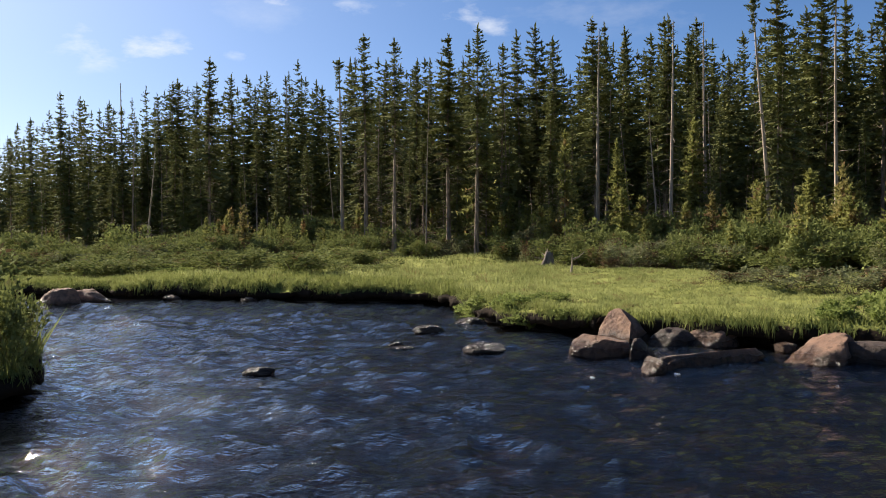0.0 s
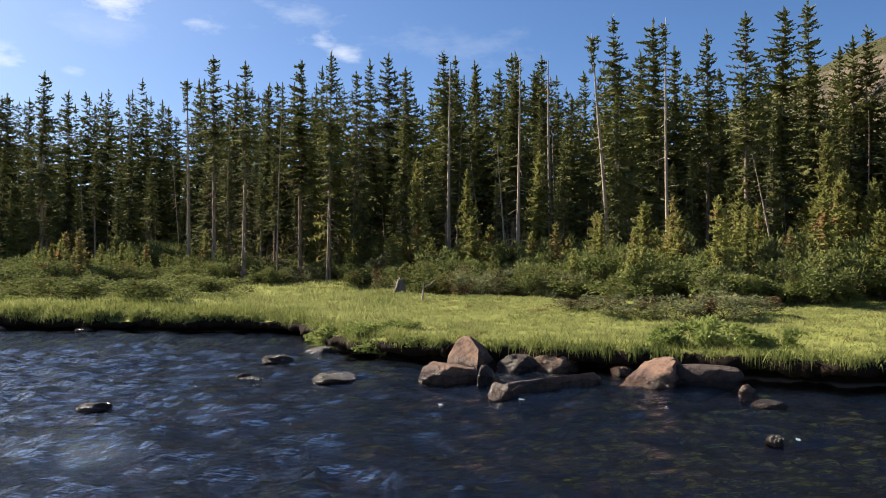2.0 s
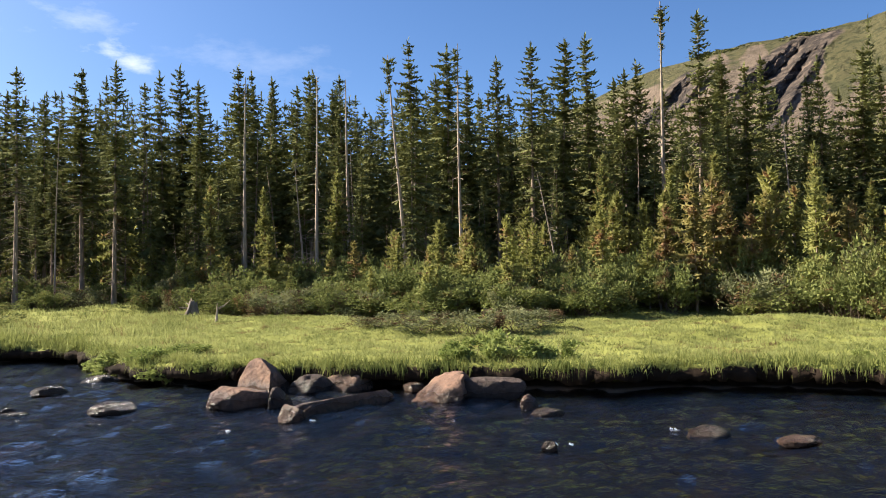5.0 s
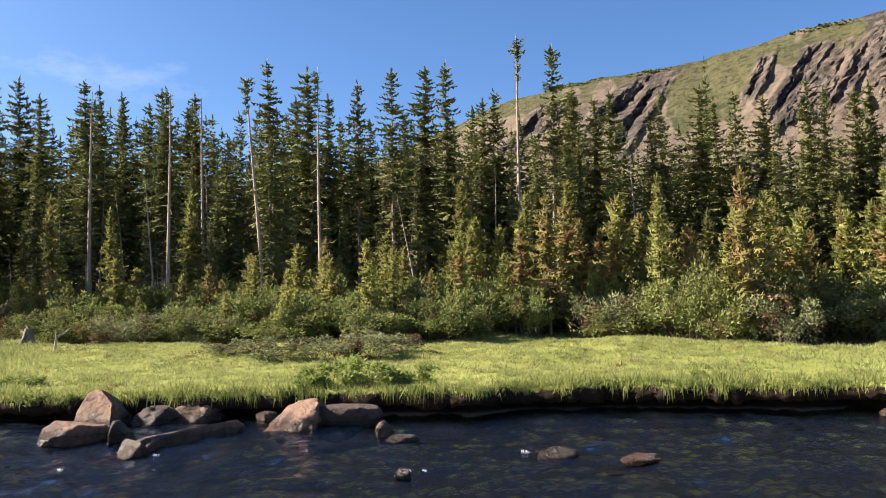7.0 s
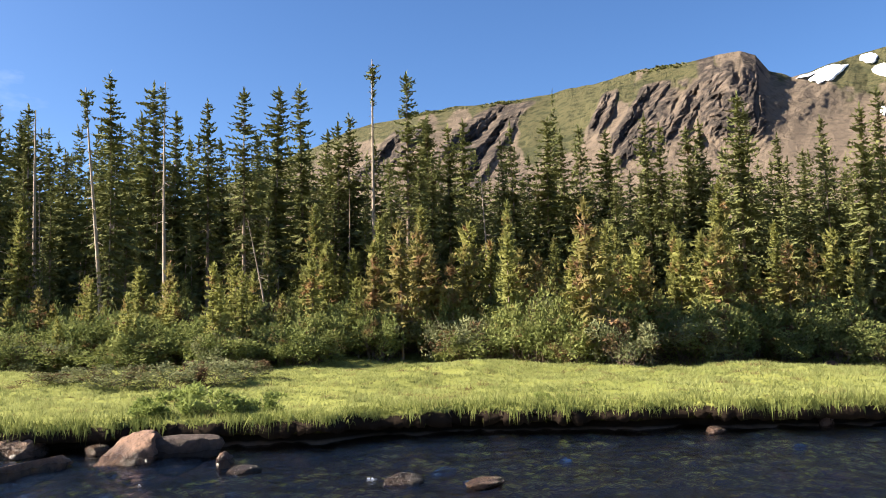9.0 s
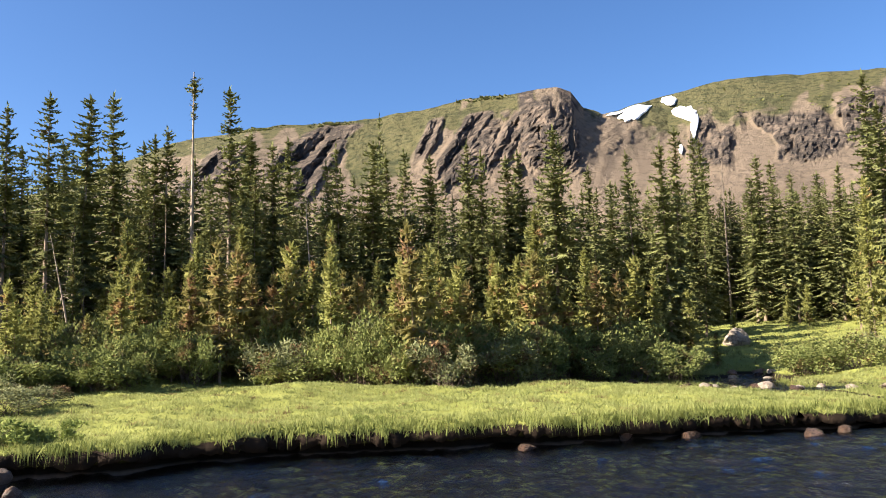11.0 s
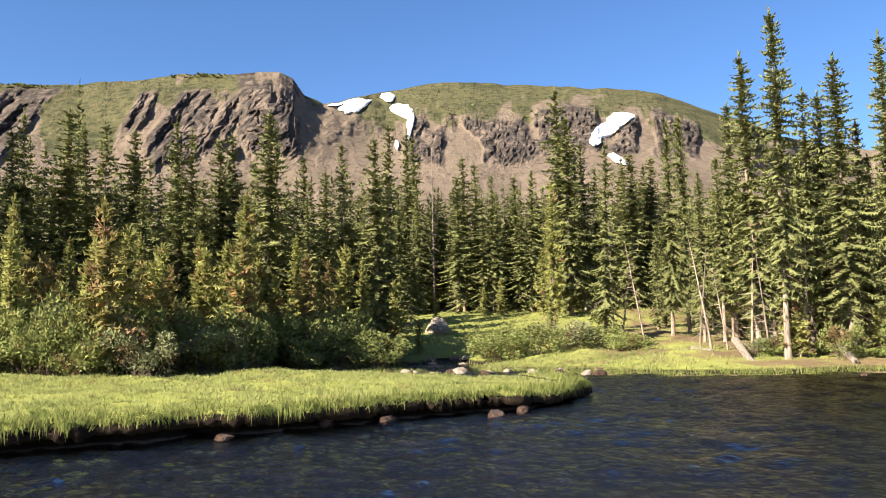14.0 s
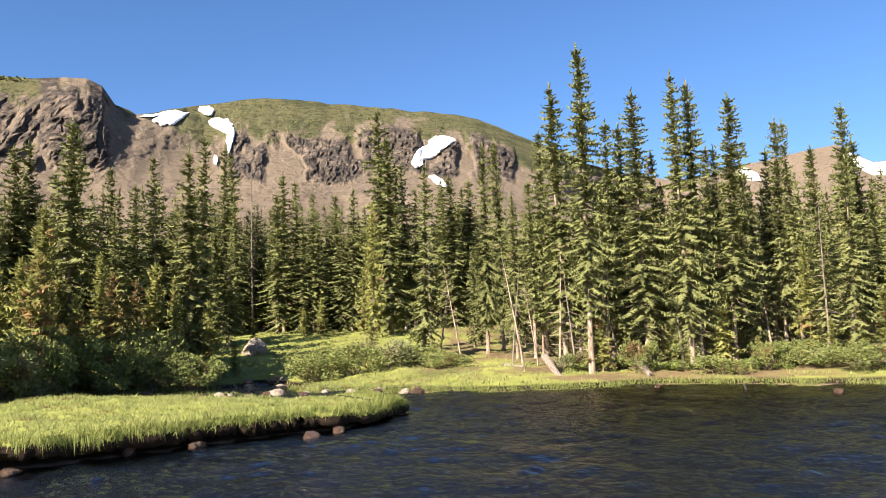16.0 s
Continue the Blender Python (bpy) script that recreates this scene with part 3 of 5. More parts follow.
naz, nv = 1240, 116
AZ, V = np.meshgrid(np.linspace(26, 122, naz), np.concatenate([[0, 0.2, 0.4], np.linspace(0.52, 1, nv - 3)]), indexing="ij")
MX, MY, MZ, TUN, CLF = slope_point(AZ, V)
back = np.stack([MX[:, -1] * 1.5, MY[:, -1] * 1.5, MZ[:, -1] * 0.9], -1)[:, None]
mv = np.concatenate([np.stack([MX, MY, MZ], -1), back], 1)
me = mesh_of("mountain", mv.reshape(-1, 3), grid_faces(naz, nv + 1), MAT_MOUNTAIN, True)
rough_faces = CLF[:-1, :-1] < 0.3
me.polygons.foreach_set("use_smooth", np.concatenate([rough_faces, np.ones((naz - 1, 1), bool)], 1).reshape(-1))
for key, val in (("tundra", TUN), ("cliff", CLF)):
    val = np.concatenate([val, val[:, -1:]], 1)
    me.attributes.new(key, "FLOAT", "POINT").data.foreach_set("value", val.reshape(-1).astype(np.float32))
tagged(new("mountain", me), "brown rocky mountain ridge with green tundra and cliffs", "mountain", kind="structure")


def snow_patch(az0, v0, half_az, half_v, skew, seed, taper=0.0):
    """An old snow field lying on the slope, with a ragged melting rim."""
    nr, na = 8, 40
    verts, faces = [], []
    for k in range(na):
        a = 2 * math.pi * k / na
        edge = 0.62 + 0.76 * float(fbm(np.array([2 + 1.9 * math.cos(a)]), np.array([seed + 1.9 * math.sin(a)]), 4, seed)[0])
        for j in range(nr):
            q = edge * (j + 0.02) / (nr - 1)
            dv = half_v * q * math.sin(a)
            az = np.array([az0 + half_az * q * math.cos(a) * (1 + taper * math.sin(a)) + skew * dv])
            v = np.array([min(v0 + dv, 0.995)])
            x, y, z, _, _ = slope_point(az, v)
            lift = 1 - (9.0 if j < nr - 1 else 1.5) / math.hypot(x[0], y[0])
            verts.append((x[0] * lift, y[0] * lift, 1.8 + (z[0] - 1.8) * lift))
    for k in range(na):
        for j in range(nr - 1):
            a, b = k * nr + j, (k + 1) % na * nr + j
            faces.append((a, b, b + 1, a + 1))
    return tagged(new("snow_patch", mesh_of("snow_patch", verts, faces, MAT_SNOW, True)),
                  "white patch of old snow lying on the mountain slope", "snow", "snow fields on the mountain")


for k, patch in enumerate([(69.1, 0.962, 0.95, 0.034, 4, 0.3), (68.0, 0.988, 0.7, 0.008, 0, 0.0), (71.5, 0.978, 0.45, 0.024, -9, 0.0), (72.6, 0.905, 0.62, 0.034, -12, 0.4), (73.05, 0.84, 0.22, 0.055, 2, 0.4),
                           (72.1, 0.766, 0.14, 0.022, 0, 0.0), (87.6, 0.868, 0.80, 0.038, 10, 0.5), (86.7, 0.828, 0.75, 0.036, 10, -0.2), (86.0, 0.785, 0.42, 0.040, 6, 0.0), (87.3, 0.70, 0.46, 0.026, -14, 0.0),
                           (86.1, 0.765, 0.22, 0.018, 8, 0.0), (108.2, 0.935, 0.5, 0.05, -10, 0.0), (115.5, 0.955, 1.2, 0.06, -9, 0.0)]):
    snow_patch(*patch[:5], k + 1, patch[5])

# dark dwarf scrub on the ridge and on the dome's upper slope
rng = random.Random(19)
kv, kf = [], []
for k in range(330):
    az = rng.choice((rng.uniform(56.8, 60.6), rng.gauss(48, 0.7), rng.gauss(43, 0.8), rng.uniform(74, 92), rng.uniform(72, 84)))
    v = rng.uniform(0.985, 0.999) if az < 62 else rng.uniform(0.86, 0.97)
    if az > 62 and float(fbm(np.array([az * 1.3]), np.array([v * 22]), 3, 95)[0]) < 0.54:
        continue
    x, y, z, _, _ = slope_point(np.array([az]), np.array([v]))
    c = Vector((x[0], y[0], z[0]))
    size = rng.uniform(1.2, 2.6)
    for j in range(7):
        a = rng.uniform(0, 6.28)
        d = Vector((math.cos(a), math.sin(a), rng.uniform(0.1, 0.9))).normalized()
        n = d.cross(Vector((rng.gauss(0, 1), rng.gauss(0, 1), rng.gauss(0, 1)))).normalized()
        b = len(kv)
        kv += [tuple(c - n * 0.5 * size), tuple(c + n * 0.5 * size), tuple(c + d * size * rng.uniform(0.6, 1.3))]
        kf.append((b, b + 1, b + 2))
tagged(new("ridge_scrub", mesh_of("ridge_scrub", kv, kf, MAT_NEEDLE)), "low dark dwarf spruce scrub on the mountain ridge", "scrub", kind="stuff")


# ---- trees ----
def tube(verts, faces, spine, radii, sides=6):
    """A tapered tube along a spine, appended to verts and faces."""
    base = len(verts)
    for (x, y, z), r in zip(spine, radii):
        for k in range(sides):
            a = 2 * math.pi * k / sides
            verts.append((x + r * math.cos(a), y + r * math.sin(a), z))
    for i in range(len(spine) - 1):
        for k in range(sides):
            a, b = base + i * sides + k, base + i * sides + (k + 1) % sides
            faces.append((a, b, b + sides, a + sides))


def limb(verts, faces, p, d, length, r, rng, bends=4, sides=4, sag=0.0):
    """A thin crooked branch from p in direction d."""
    p, d = Vector(p), Vector(d).normalized()
    side = d.cross(Vector((0, 0, 1)))
    side = side.normalized() if side.length > 0.01 else Vector((1, 0, 0))
    upv = side.cross(d)
    base = len(verts)
    for i in range(bends + 1):
        rr = r * (1 - 0.85 * i / bends)
        for k in range(sides):
            a = 2 * math.pi * k / sides
            verts.append(tuple(p + side * rr * math.cos(a) + upv * rr * math.sin(a)))
        d = (d + Vector((rng.uniform(-.16, .16), rng.uniform(-.16, .16), rng.uniform(-.12, .12) - sag))).normalized()
        p = p + d * (length / bends)
    for i in range(bends):
        for k in range(sides):
            a, b = base + i * sides + k, base + i * sides + (k + 1) % sides
            faces.append((a, b, b + sides, a + sides))


def diamond(verts, faces, p, d, n, length, width):
    """A flat pointed spray of needles or a leaf: from p along d, across n."""
    b = len(verts)
    q = p + d * (length * 0.45)
    verts += [tuple(p), tuple(q + n * width), tuple(p + d * length), tuple(q - n * width)]
    faces.append((b, b + 1, b + 2, b + 3))


def spray(verts, faces, p, d, n, length, width):
    """A thin pointed twig of needles."""
    b = len(verts)
    verts += [tuple(p - n * width), tuple(p + n * width), tuple(p + d * length)]
    faces.append((b, b + 1, b + 2))


def tooth(verts, faces, p, q, e):
    """One side twig of a bough: a pointed flat clump of needles from the stretch p to q out to e."""
    b = len(verts)
    verts += [tuple(p), tuple(q), tuple(e)]
    faces.append((b, b + 1, b + 2))


def spruce_meshes(seed, height=12.0, radius=1.5, clear=0.10, sparse=0.12, cone=1.5, needle=None, fine=1.0, tuft=0.0, blunt=0.0, bare=()):
    """Trunk and crown of a subalpine spruce: tiers of flat drooping boughs with upturned ends round a straight trunk.
    clear: share of the height with no living bough; cone: how soon the crown reaches its full width below the top;
    bare: spans of the height where the boughs have died; tuft: only a last living top of that radius."""
    rng = random.Random(seed)
    bend = [rng.uniform(-1, 1) * 0.010 * height for _ in range(2)]
    ph = rng.uniform(0, 6)
    up = Vector((0, 0, 1))

    def spine(z):
        u = z / height
        return Vector((bend[0] * math.sin(2.6 * u + ph) - bend[0] * math.sin(ph), bend[1] * math.sin(2.1 * u + 2 * ph) - bend[1] * math.sin(2 * ph), z))

    tv, tf = [], []
    zs = [height * 0.97 * k / 9 for k in range(10)]
    r0 = 0.0088 * height + 0.01
    tube(tv, tf, [spine(z) - Vector((0, 0, 0.35 if z == 0 else 0)) for z in zs], [r0 * (1.3 if k == 0 else 1) * (1 - 0.95 * k / 9) for k in range(10)], 7)
    for _ in range(int((16 + 300 * clear) * height / 12)):
        z = rng.uniform(0.05, max(clear + 0.22, 0.25)) * height
        a = rng.uniform(0, 6.28)
        limb(tv, tf, spine(z), (math.cos(a), math.sin(a), rng.uniform(-0.35, 0.1)), rng.uniform(0.25, 0.8) * radius, 0.012, rng, 3, 3, 0.14)
    cv, cf = [], []
    z = clear * height
    knots = sorted([(rng.random(), rng.uniform(0.72, 1.12)) for _ in range(12)] + [(0, 1.0), (1, 1.0)])
    ku, kv = [k[0] for k in knots], [k[1] for k in knots]
    heavy = rng.uniform(0, 6.28)
    while z < height * 0.985:
        u = z / height
        prof = min(cone * (1 - u), 1.0) ** 0.9 * float(np.interp(u, ku, kv)) + 0.045 + 0.5 * blunt * math.exp(-((u - 0.95) / 0.05) ** 2)
        if u < clear + 0.14:
            prof *= 0.55 + 0.45 * (u - clear) / 0.14
        if tuft:
            prof = (1.0 if u > 0.93 else 0.3 if u > 0.84 else 0.0) * rng.uniform(0.5, 1.0)
        dead = any(lo < u < hi for lo, hi in bare)
        reach = (tuft or radius) * prof
        tier = max(height, 7.0) / 12 * (0.15 + 0.24 * (1 - u)) * fine
        count = 0 if prof == 0 else max(5, min(9, int(5.0 + 2.6 * reach)))
        a0 = rng.uniform(0, 6.28)
        for k in range(count if not dead and rng.random() > sparse else 0):
            # short inner twigs that hide the trunk
            a = a0 + 6.283 * (k + 0.5) / count + rng.uniform(-0.4, 0.4)
            out, side = Vector((math.cos(a), math.sin(a), 0)), Vector((-math.sin(a), math.cos(a), 0))
            w = 0.04 + 0.10 * reach
            c = spine(z) + out * 0.02
            tooth(cv, cf, c - side * w + up * 0.5 * w, c + side * w - up * 0.5 * w, c + out * (0.06 + 0.36 * reach) - up * rng.uniform(0.0, 0.3) * reach)
        for k in range(count):
            if rng.random() < (0.82 if dead else sparse):
                continue
            a = a0 + 6.283 * k / count + rng.uniform(-0.4, 0.4)
            ln = reach * (rng.uniform(0.42, 1.12) + 0.18 * math.cos(a - heavy) + (0.3 if rng.random() < 0.06 else 0)) + 0.10
            out = Vector((math.cos(a), math.sin(a), 0))
            side = Vector((-math.sin(a), math.cos(a), 0))
            rise = 0.62 * u - 0.34 + rng.uniform(-0.12, 0.12)
            d = (out + up * rise).normalized()
            p = spine(min(z + rng.uniform(-0.9, 0.9) * tier, height * 0.97))
            n = max(3, int(ln / (0.105 * fine) + 0.5))
            step = ln / n
            roll = rng.gauss(0, 0.22)
            for s in range(n):
                q = (s + 0.5) / n
                p0 = p
                p = p + d * step
                d = (d + up * (-0.10 + 0.24 * q) * min(1.0, ln)).normalized()
                wing = min(0.38, 0.09 + 0.26 * ln) * (1 - 0.66 * q) * (0.45 + 0.55 * min(1, q * 4)) * (0.35 + 0.65 * min(1.0, fine))
                for sg in (-1, 1):
                    w = wing * rng.uniform(0.45, 1.15)
                    e = p0 + d * step * rng.uniform(0.5, 1.4) + side * sg * w + up * (sg * roll - rng.uniform(0.05, 0.5)) * w
                    tooth(cv, cf, p0 - d * step * 0.15, p + d * step * 0.2, e)
                if rng.random() < 0.6:
                    w = (0.06 + 0.10 * min(1, ln)) * rng.uniform(0.6, 1.4)
                    tooth(cv, cf, p0 - d * step * 0.3, p + d * step * 0.2, p0 + d * step * rng.uniform(-0.3, 1) + side * rng.uniform(-0.8, 0.8) * w - up * w)
                if rng.random() < 0.35:
                    tooth(cv, cf, p0, p, p + side * rng.uniform(-0.05, 0.05) + up * rng.uniform(0.05, 0.12) + d * 0.05)
            tooth(cv, cf, p - d * step * 0.5 - side * 0.045, p - d * step * 0.5 + side * 0.045, p + (d + up * 0.2) * (0.05 + 0.05 * min(1, ln)))
        z += tier * rng.uniform(0.75, 1.25)
    if not tuft:
        for k in range(14):
            a = rng.uniform(0, 6.28)
            c = spine(height * (0.94 + 0.0042 * k))
            side = Vector((-math.sin(a), math.cos(a), 0)) * 0.045
            tooth(cv, cf, c - side, c + side, c + Vector((0.09 * math.cos(a), 0.09 * math.sin(a), 0.13 + 0.006 * height)))
    return (mesh_of("spruce_trunk", tv, tf, MAT_BARK, True), mesh_of("spruce_crown", cv, cf, needle or MAT_NEEDLE))


def make_spruce(meshes, name, label, group):
    ob = thing(name, label, "tree", group)
    part("trunk", meshes[0], ob)
    part("crown", meshes[1], ob)
    return ob


def planted(proto, x, y, h, native, wide, turn, lean=0.0, sink=0.05, first=set()):
    """Sets the prototype itself the first time, then copies of it, to the height h on the ground."""
    m = pose(x, y, ground_at(x, y) - sink, lean, 0, turn) @ Matrix.Diagonal((wide * h / native, wide * h / native, h / native, 1))
    if proto.name not in first:
        first.add(proto.name)
        proto.matrix_basis = m
        return proto
    return copy_thing(proto, m @ Matrix.Diagonal([1 / s for s in proto.scale] + [1]))


# radius, bare foot, gaps, cone, blunt top, dead spans
SHAPES = [(1.70, 0.05, 0.18, 1.40, 0.05, ()), (1.95, 0.06, 0.20, 1.25, 0.0, ()), (1.50, 0.10, 0.16, 1.55, 0.12, ()), (1.75, 0.14, 0.22, 1.3, 0.05, ((0.62, 0.66),)),
          (1.45, 0.10, 0.24, 1.6, 0.0, ((0.70, 0.76),)), (1.60, 0.18, 0.26, 1.4, 0.10, ()), (1.40, 0.40, 0.24, 1.6, 0.08, ((0.55, 0.60),)),
          (1.25, 0.36, 0.26, 1.7, 0.14, ((0.76, 0.82), (0.45, 0.5))), (1.60, 0.42, 0.24, 1.35, 0.0, ()), (1.45, 0.48, 0.24, 1.4, 0.05, ()), (1.30, 0.30, 0.22, 1.7, 0.10, ())]
TALL = [make_spruce(spruce_meshes(100 + k, 12, r, c, th, cn, None, 1.0, 0, bl, br), "spruce_tree", "tall narrow dark green subalpine spruce with ragged crown", "spruces of the forest")
        for k, (r, c, th, cn, bl, br) in enumerate(SHAPES)]
SHORE_TREES = [make_spruce(spruce_meshes(140 + k, 12, r, c, th, cn, None, 0.62, 0, bl), "spruce_tree", "tall dense green spruce with bare lower trunk on the pond shore", "spruces of the forest")
               for k, (r, c, th, cn, bl) in enumerate([(1.30, 0.17, 0.24, 1.4, 0.1), (1.45, 0.13, 0.26, 1.3, 0.0), (1.15, 0.21, 0.26, 1.55, 0.1)])]
# these get the brightened needles, so part of their sunlight is colour
SUNLIT = [make_spruce(spruce_meshes(120 + k, 6, r, c, th, cn, MAT_NEEDLE_YOUNG_LIT, 0.8), "spruce_tree", "half-grown yellow-green spruce standing out in the sun", "spruces of the forest")
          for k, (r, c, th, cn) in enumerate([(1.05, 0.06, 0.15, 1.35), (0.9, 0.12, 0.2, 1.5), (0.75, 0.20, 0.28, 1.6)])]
YOUNG = [make_spruce(spruce_meshes(170 + k, 3.2, r, 0.12, 0.30, cn, MAT_NEEDLE_YOUNG_LIT, 0.7), "young_spruce", "young green spruce at the edge of the forest", "young spruces at the forest edge")
         for k, (r, cn) in enumerate(((0.70, 1.3), (0.82, 1.2), (0.52, 1.6)))]
RUSTY = [make_spruce(spruce_meshes(180 + k, 3.2, r, 0.16, 0.42, 1.5, MAT_NEEDLE_RED, 0.7), "young_spruce", "young spruce with rust-red dying needles", "young spruces at the forest edge")
         for k, r in enumerate((0.55, 0.65))]

# degrees clockwise from +y, metres away, height
WEST = [(-27.6, 80.0, 9.3), (-26.7, 85.0, 8.9), (-25.8, 88.0, 8.5), (-24.8, 60.0, 10.8), (-23.5, 75.0, 12.3), (-22.4, 80.0, 11.8), (-22.0, 80.0,
        12.2), (-20.3, 85.0, 11.2), (-19.6, 85.0, 10.5), (-18.9, 65.0, 11.4), (-18.2, 70.0, 13.1), (-17.6, 70.0, 13.2), (-16.5, 70.0, 13.0), (-15.8,
        55.0, 12.5), (-14.3, 60.0, 12.1), (-12.9, 70.0, 12.5), (-12.0, 70.0, 12.5), (-9.6, 65.0, 11.5), (-8.4, 75.0, 13.0), (-5.3, 45.0, 11.9), (-4.0,
        55.0, 12.2), (-3.4, 42.0, 11.0), (-1.8, 50.0, 11.4), (-0.8, 70.0, 12.2), (0.4, 45.0, 12.2), (2.3, 42.0, 11.7), (1.5, 60.0, 12.3), (4.0, 50.0,
        12.3), (5.3, 48.0, 12.7), (6.7, 50.0, 13.4), (7.7, 45.0, 11.9), (10.6, 42.0, 12.1)]
MIDDLE = [(11.5, 48.0, 13.0), (12.1, 50.0, 13.0), (12.9, 50.0, 12.6), (14.0, 48.0, 12.2), (15.0, 40.0, 11.3), (16.6, 50.0, 12.3), (17.3, 45.0, 12.2),
        (18.2, 60.0, 12.1), (18.9, 60.0, 12.1), (15.1, 39.9, 11.3), (16.6, 49.9, 12.2), (19.3, 69.9, 13.0), (22.4, 35.9, 11.8), (23.7, 50.0, 13.0),
        (24.7, 40.0, 12.7), (25.9, 45.0, 12.3), (28.0, 40.0, 11.9), (29.2, 45.0, 10.8), (30.4, 38.0, 11.9), (31.3, 55.0, 13.1), (32.4, 40.0, 12.6),
        (34.3, 42.0, 13.3), (35.8, 50.0, 12.4), (36.8, 45.0, 12.1), (37.4, 45.0, 12.6), (41.5, 38.0, 13.0), (42.8, 45.0, 12.6), (45.1, 50.0, 13.3)]
EAST = [(43.14, 40.2, 11.3), (44.44, 40.2, 10.9), (48.44, 38.5, 9.7), (49.04, 38.5, 10.5), (51.24, 38.5, 10.7), (52.74, 40.3, 10.6), (53.44, 39.6, 10.7),
        (55.74, 40.3, 10.4), (58.24, 38.5, 10.6), (58.94, 38.5, 10.1), (60.94, 40.3, 10.4), (61.64, 41.0, 10.9), (63.94, 36.8, 11.0), (64.54, 38.6, 10.9),
        (66.14, 42.1, 10.0), (67.44, 43.8, 9.2), (69.24, 38.4, 10.1), (71.24, 37.4, 10.3), (72.04, 39.4, 11.0), (72.94, 64.5, 14.2), (73.54, 66.5, 13.9)]
GLADE = [(76.54, 60.5, 10.1), (76.94, 62.5, 11.9), (77.84, 62.5, 11.3), (78.94, 60.5, 10.3), (80.44, 64.5, 10.6), (81.54, 60.5, 10.5),
         (83.64, 63.0, 16.9), (84.24, 58.0, 13.9), (85.24, 60.0, 12.1), (85.84, 62.0, 10.7), (87.74, 64.0, 11.4), (88.64, 59.0, 11.1),
         (89.64, 61.0, 10.8), (84.74, 63.0, 12.7), (86.54, 40.0, 9.5), (87.94, 60.0, 10.2), (89.34, 62.0, 10.3), (90.94, 41.5, 10.6),
         (91.94, 44.6, 11.5)]
POOL = [(92.94, 39.2, 7.8), (94.84, 40.6, 11.1), (96.34, 34.2, 11.6), (97.94, 32.2, 12.8), (99.34, 36.2, 10.4), (100.34, 38.2, 10.6), (101.64, 33.2, 10.8),
        (102.94, 37.2, 7.6), (104.44, 33.2, 11.5), (104.94, 33.7, 11.3), (105.64, 38.2, 9.1), (106.94, 34.2, 10.6), (108.54, 35.2, 6.9), (110.04, 36.2, 9.8),
        (111.04, 36.2, 9.6), (113.84, 36.3, 10.0), (114.74, 38.3, 9.0), (115.44, 35.3, 6.4), (116.34, 36.3, 6.5), (97.2, 36.5, 8.2), (99.0, 34.6, 7.4), (102.6, 35.0, 8.6), (103.9, 36.0, 8.0), (106.4, 35.4, 8.8), (108.0, 36.4, 8.4), (109.5, 37.0, 8.8), (112.4, 37.0, 8.6), (94.2, 37.5, 8.0), (118.84, 36, 9), (120.84, 34, 8.5), (123.84, 36,
        10)]
rng = random.Random(7)
for k, (az, d, h) in enumerate(WEST + MIDDLE + EAST + GLADE + POOL):
    x, y = at(az, d)
    wide = float(np.interp(az, [-10, 30, 60], [1.1, 1.12, 1.05])) * rng.uniform(0.8, 1.2)
    planted(rng.choice(SHORE_TREES if az > 90 else TALL[:4] if az > 75 else TALL[:6] if az > 42 else TALL[2:]), x, y, h, 12, wide, rng.uniform(0, 360), rng.uniform(-1.5, 1.5))

# the forest behind and between, crowded and half hidden: one mesh
def joined(meshes, places):
    """Copies of the crown meshes at the poses, as vertices and faces of one mesh."""
    vs, fs, n = [], [], 0
    arrays = []
    for me in meshes:
        co = np.empty(3 * len(me.vertices))
        me.vertices.foreach_get("co", co)
        idx = np.empty(len(me.loops), int)
        me.loops.foreach_get("vertex_index", idx)
        arrays.append((co.reshape(-1, 3), idx.reshape(-1, 3)))
    for k, m in places:
        co, idx = arrays[k]
        m = np.array(m)
        vs.append(co @ m[:3, :3].T + m[:3, 3])
        fs.append(idx + n)
        n += len(co)
    return np.concatenate(vs), np.concatenate(fs)


BACK = [spruce_meshes(150 + k, 12, r, 0.02, 0.08, cn, None, 2.1)[1] for k, (r, cn) in enumerate(((1.7, 1.4), (1.45, 1.7), (1.9, 1.3), (1.6, 1.5)))]
places = []
for k in range(600):
    az = -33 + 157 * (k + rng.random()) / 520 if k < 520 else rng.uniform(72, 93)
    near = np.interp(az, [-32, -10, 0, 12, 30, 70, 76, 84, 92, 98, 124], [62, 58, 46, 42, 41, 43, 64, 62, 45, 37, 38])
    d = near + 3 + 28 * rng.random() ** 1.2
    if 70 < az < 92:
        d = 60 + 16 * rng.random()
    if 46 < az < 72:
        d = (38 + 4 * rng.random(), 45 + 17 * rng.random(), 80 + 20 * rng.random())[k % 3] if az < 58 or k % 3 < 2 else 44 + 16 * rng.random()
    x, y = at(az, d)
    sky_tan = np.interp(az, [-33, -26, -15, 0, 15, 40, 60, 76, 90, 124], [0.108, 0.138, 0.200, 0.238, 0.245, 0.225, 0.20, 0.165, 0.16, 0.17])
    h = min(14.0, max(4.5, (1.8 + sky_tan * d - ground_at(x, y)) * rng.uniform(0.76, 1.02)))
    w = rng.uniform(0.75, 1.15) * h / 12
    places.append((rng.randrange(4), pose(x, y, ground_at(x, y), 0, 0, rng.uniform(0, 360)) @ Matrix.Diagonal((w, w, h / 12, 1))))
tagged(new("dense_woods", mesh_of("dense_woods", *joined(BACK, places), MAT_NEEDLE)), "dense dark spruce woods behind the front trees", "woods", kind="stuff")
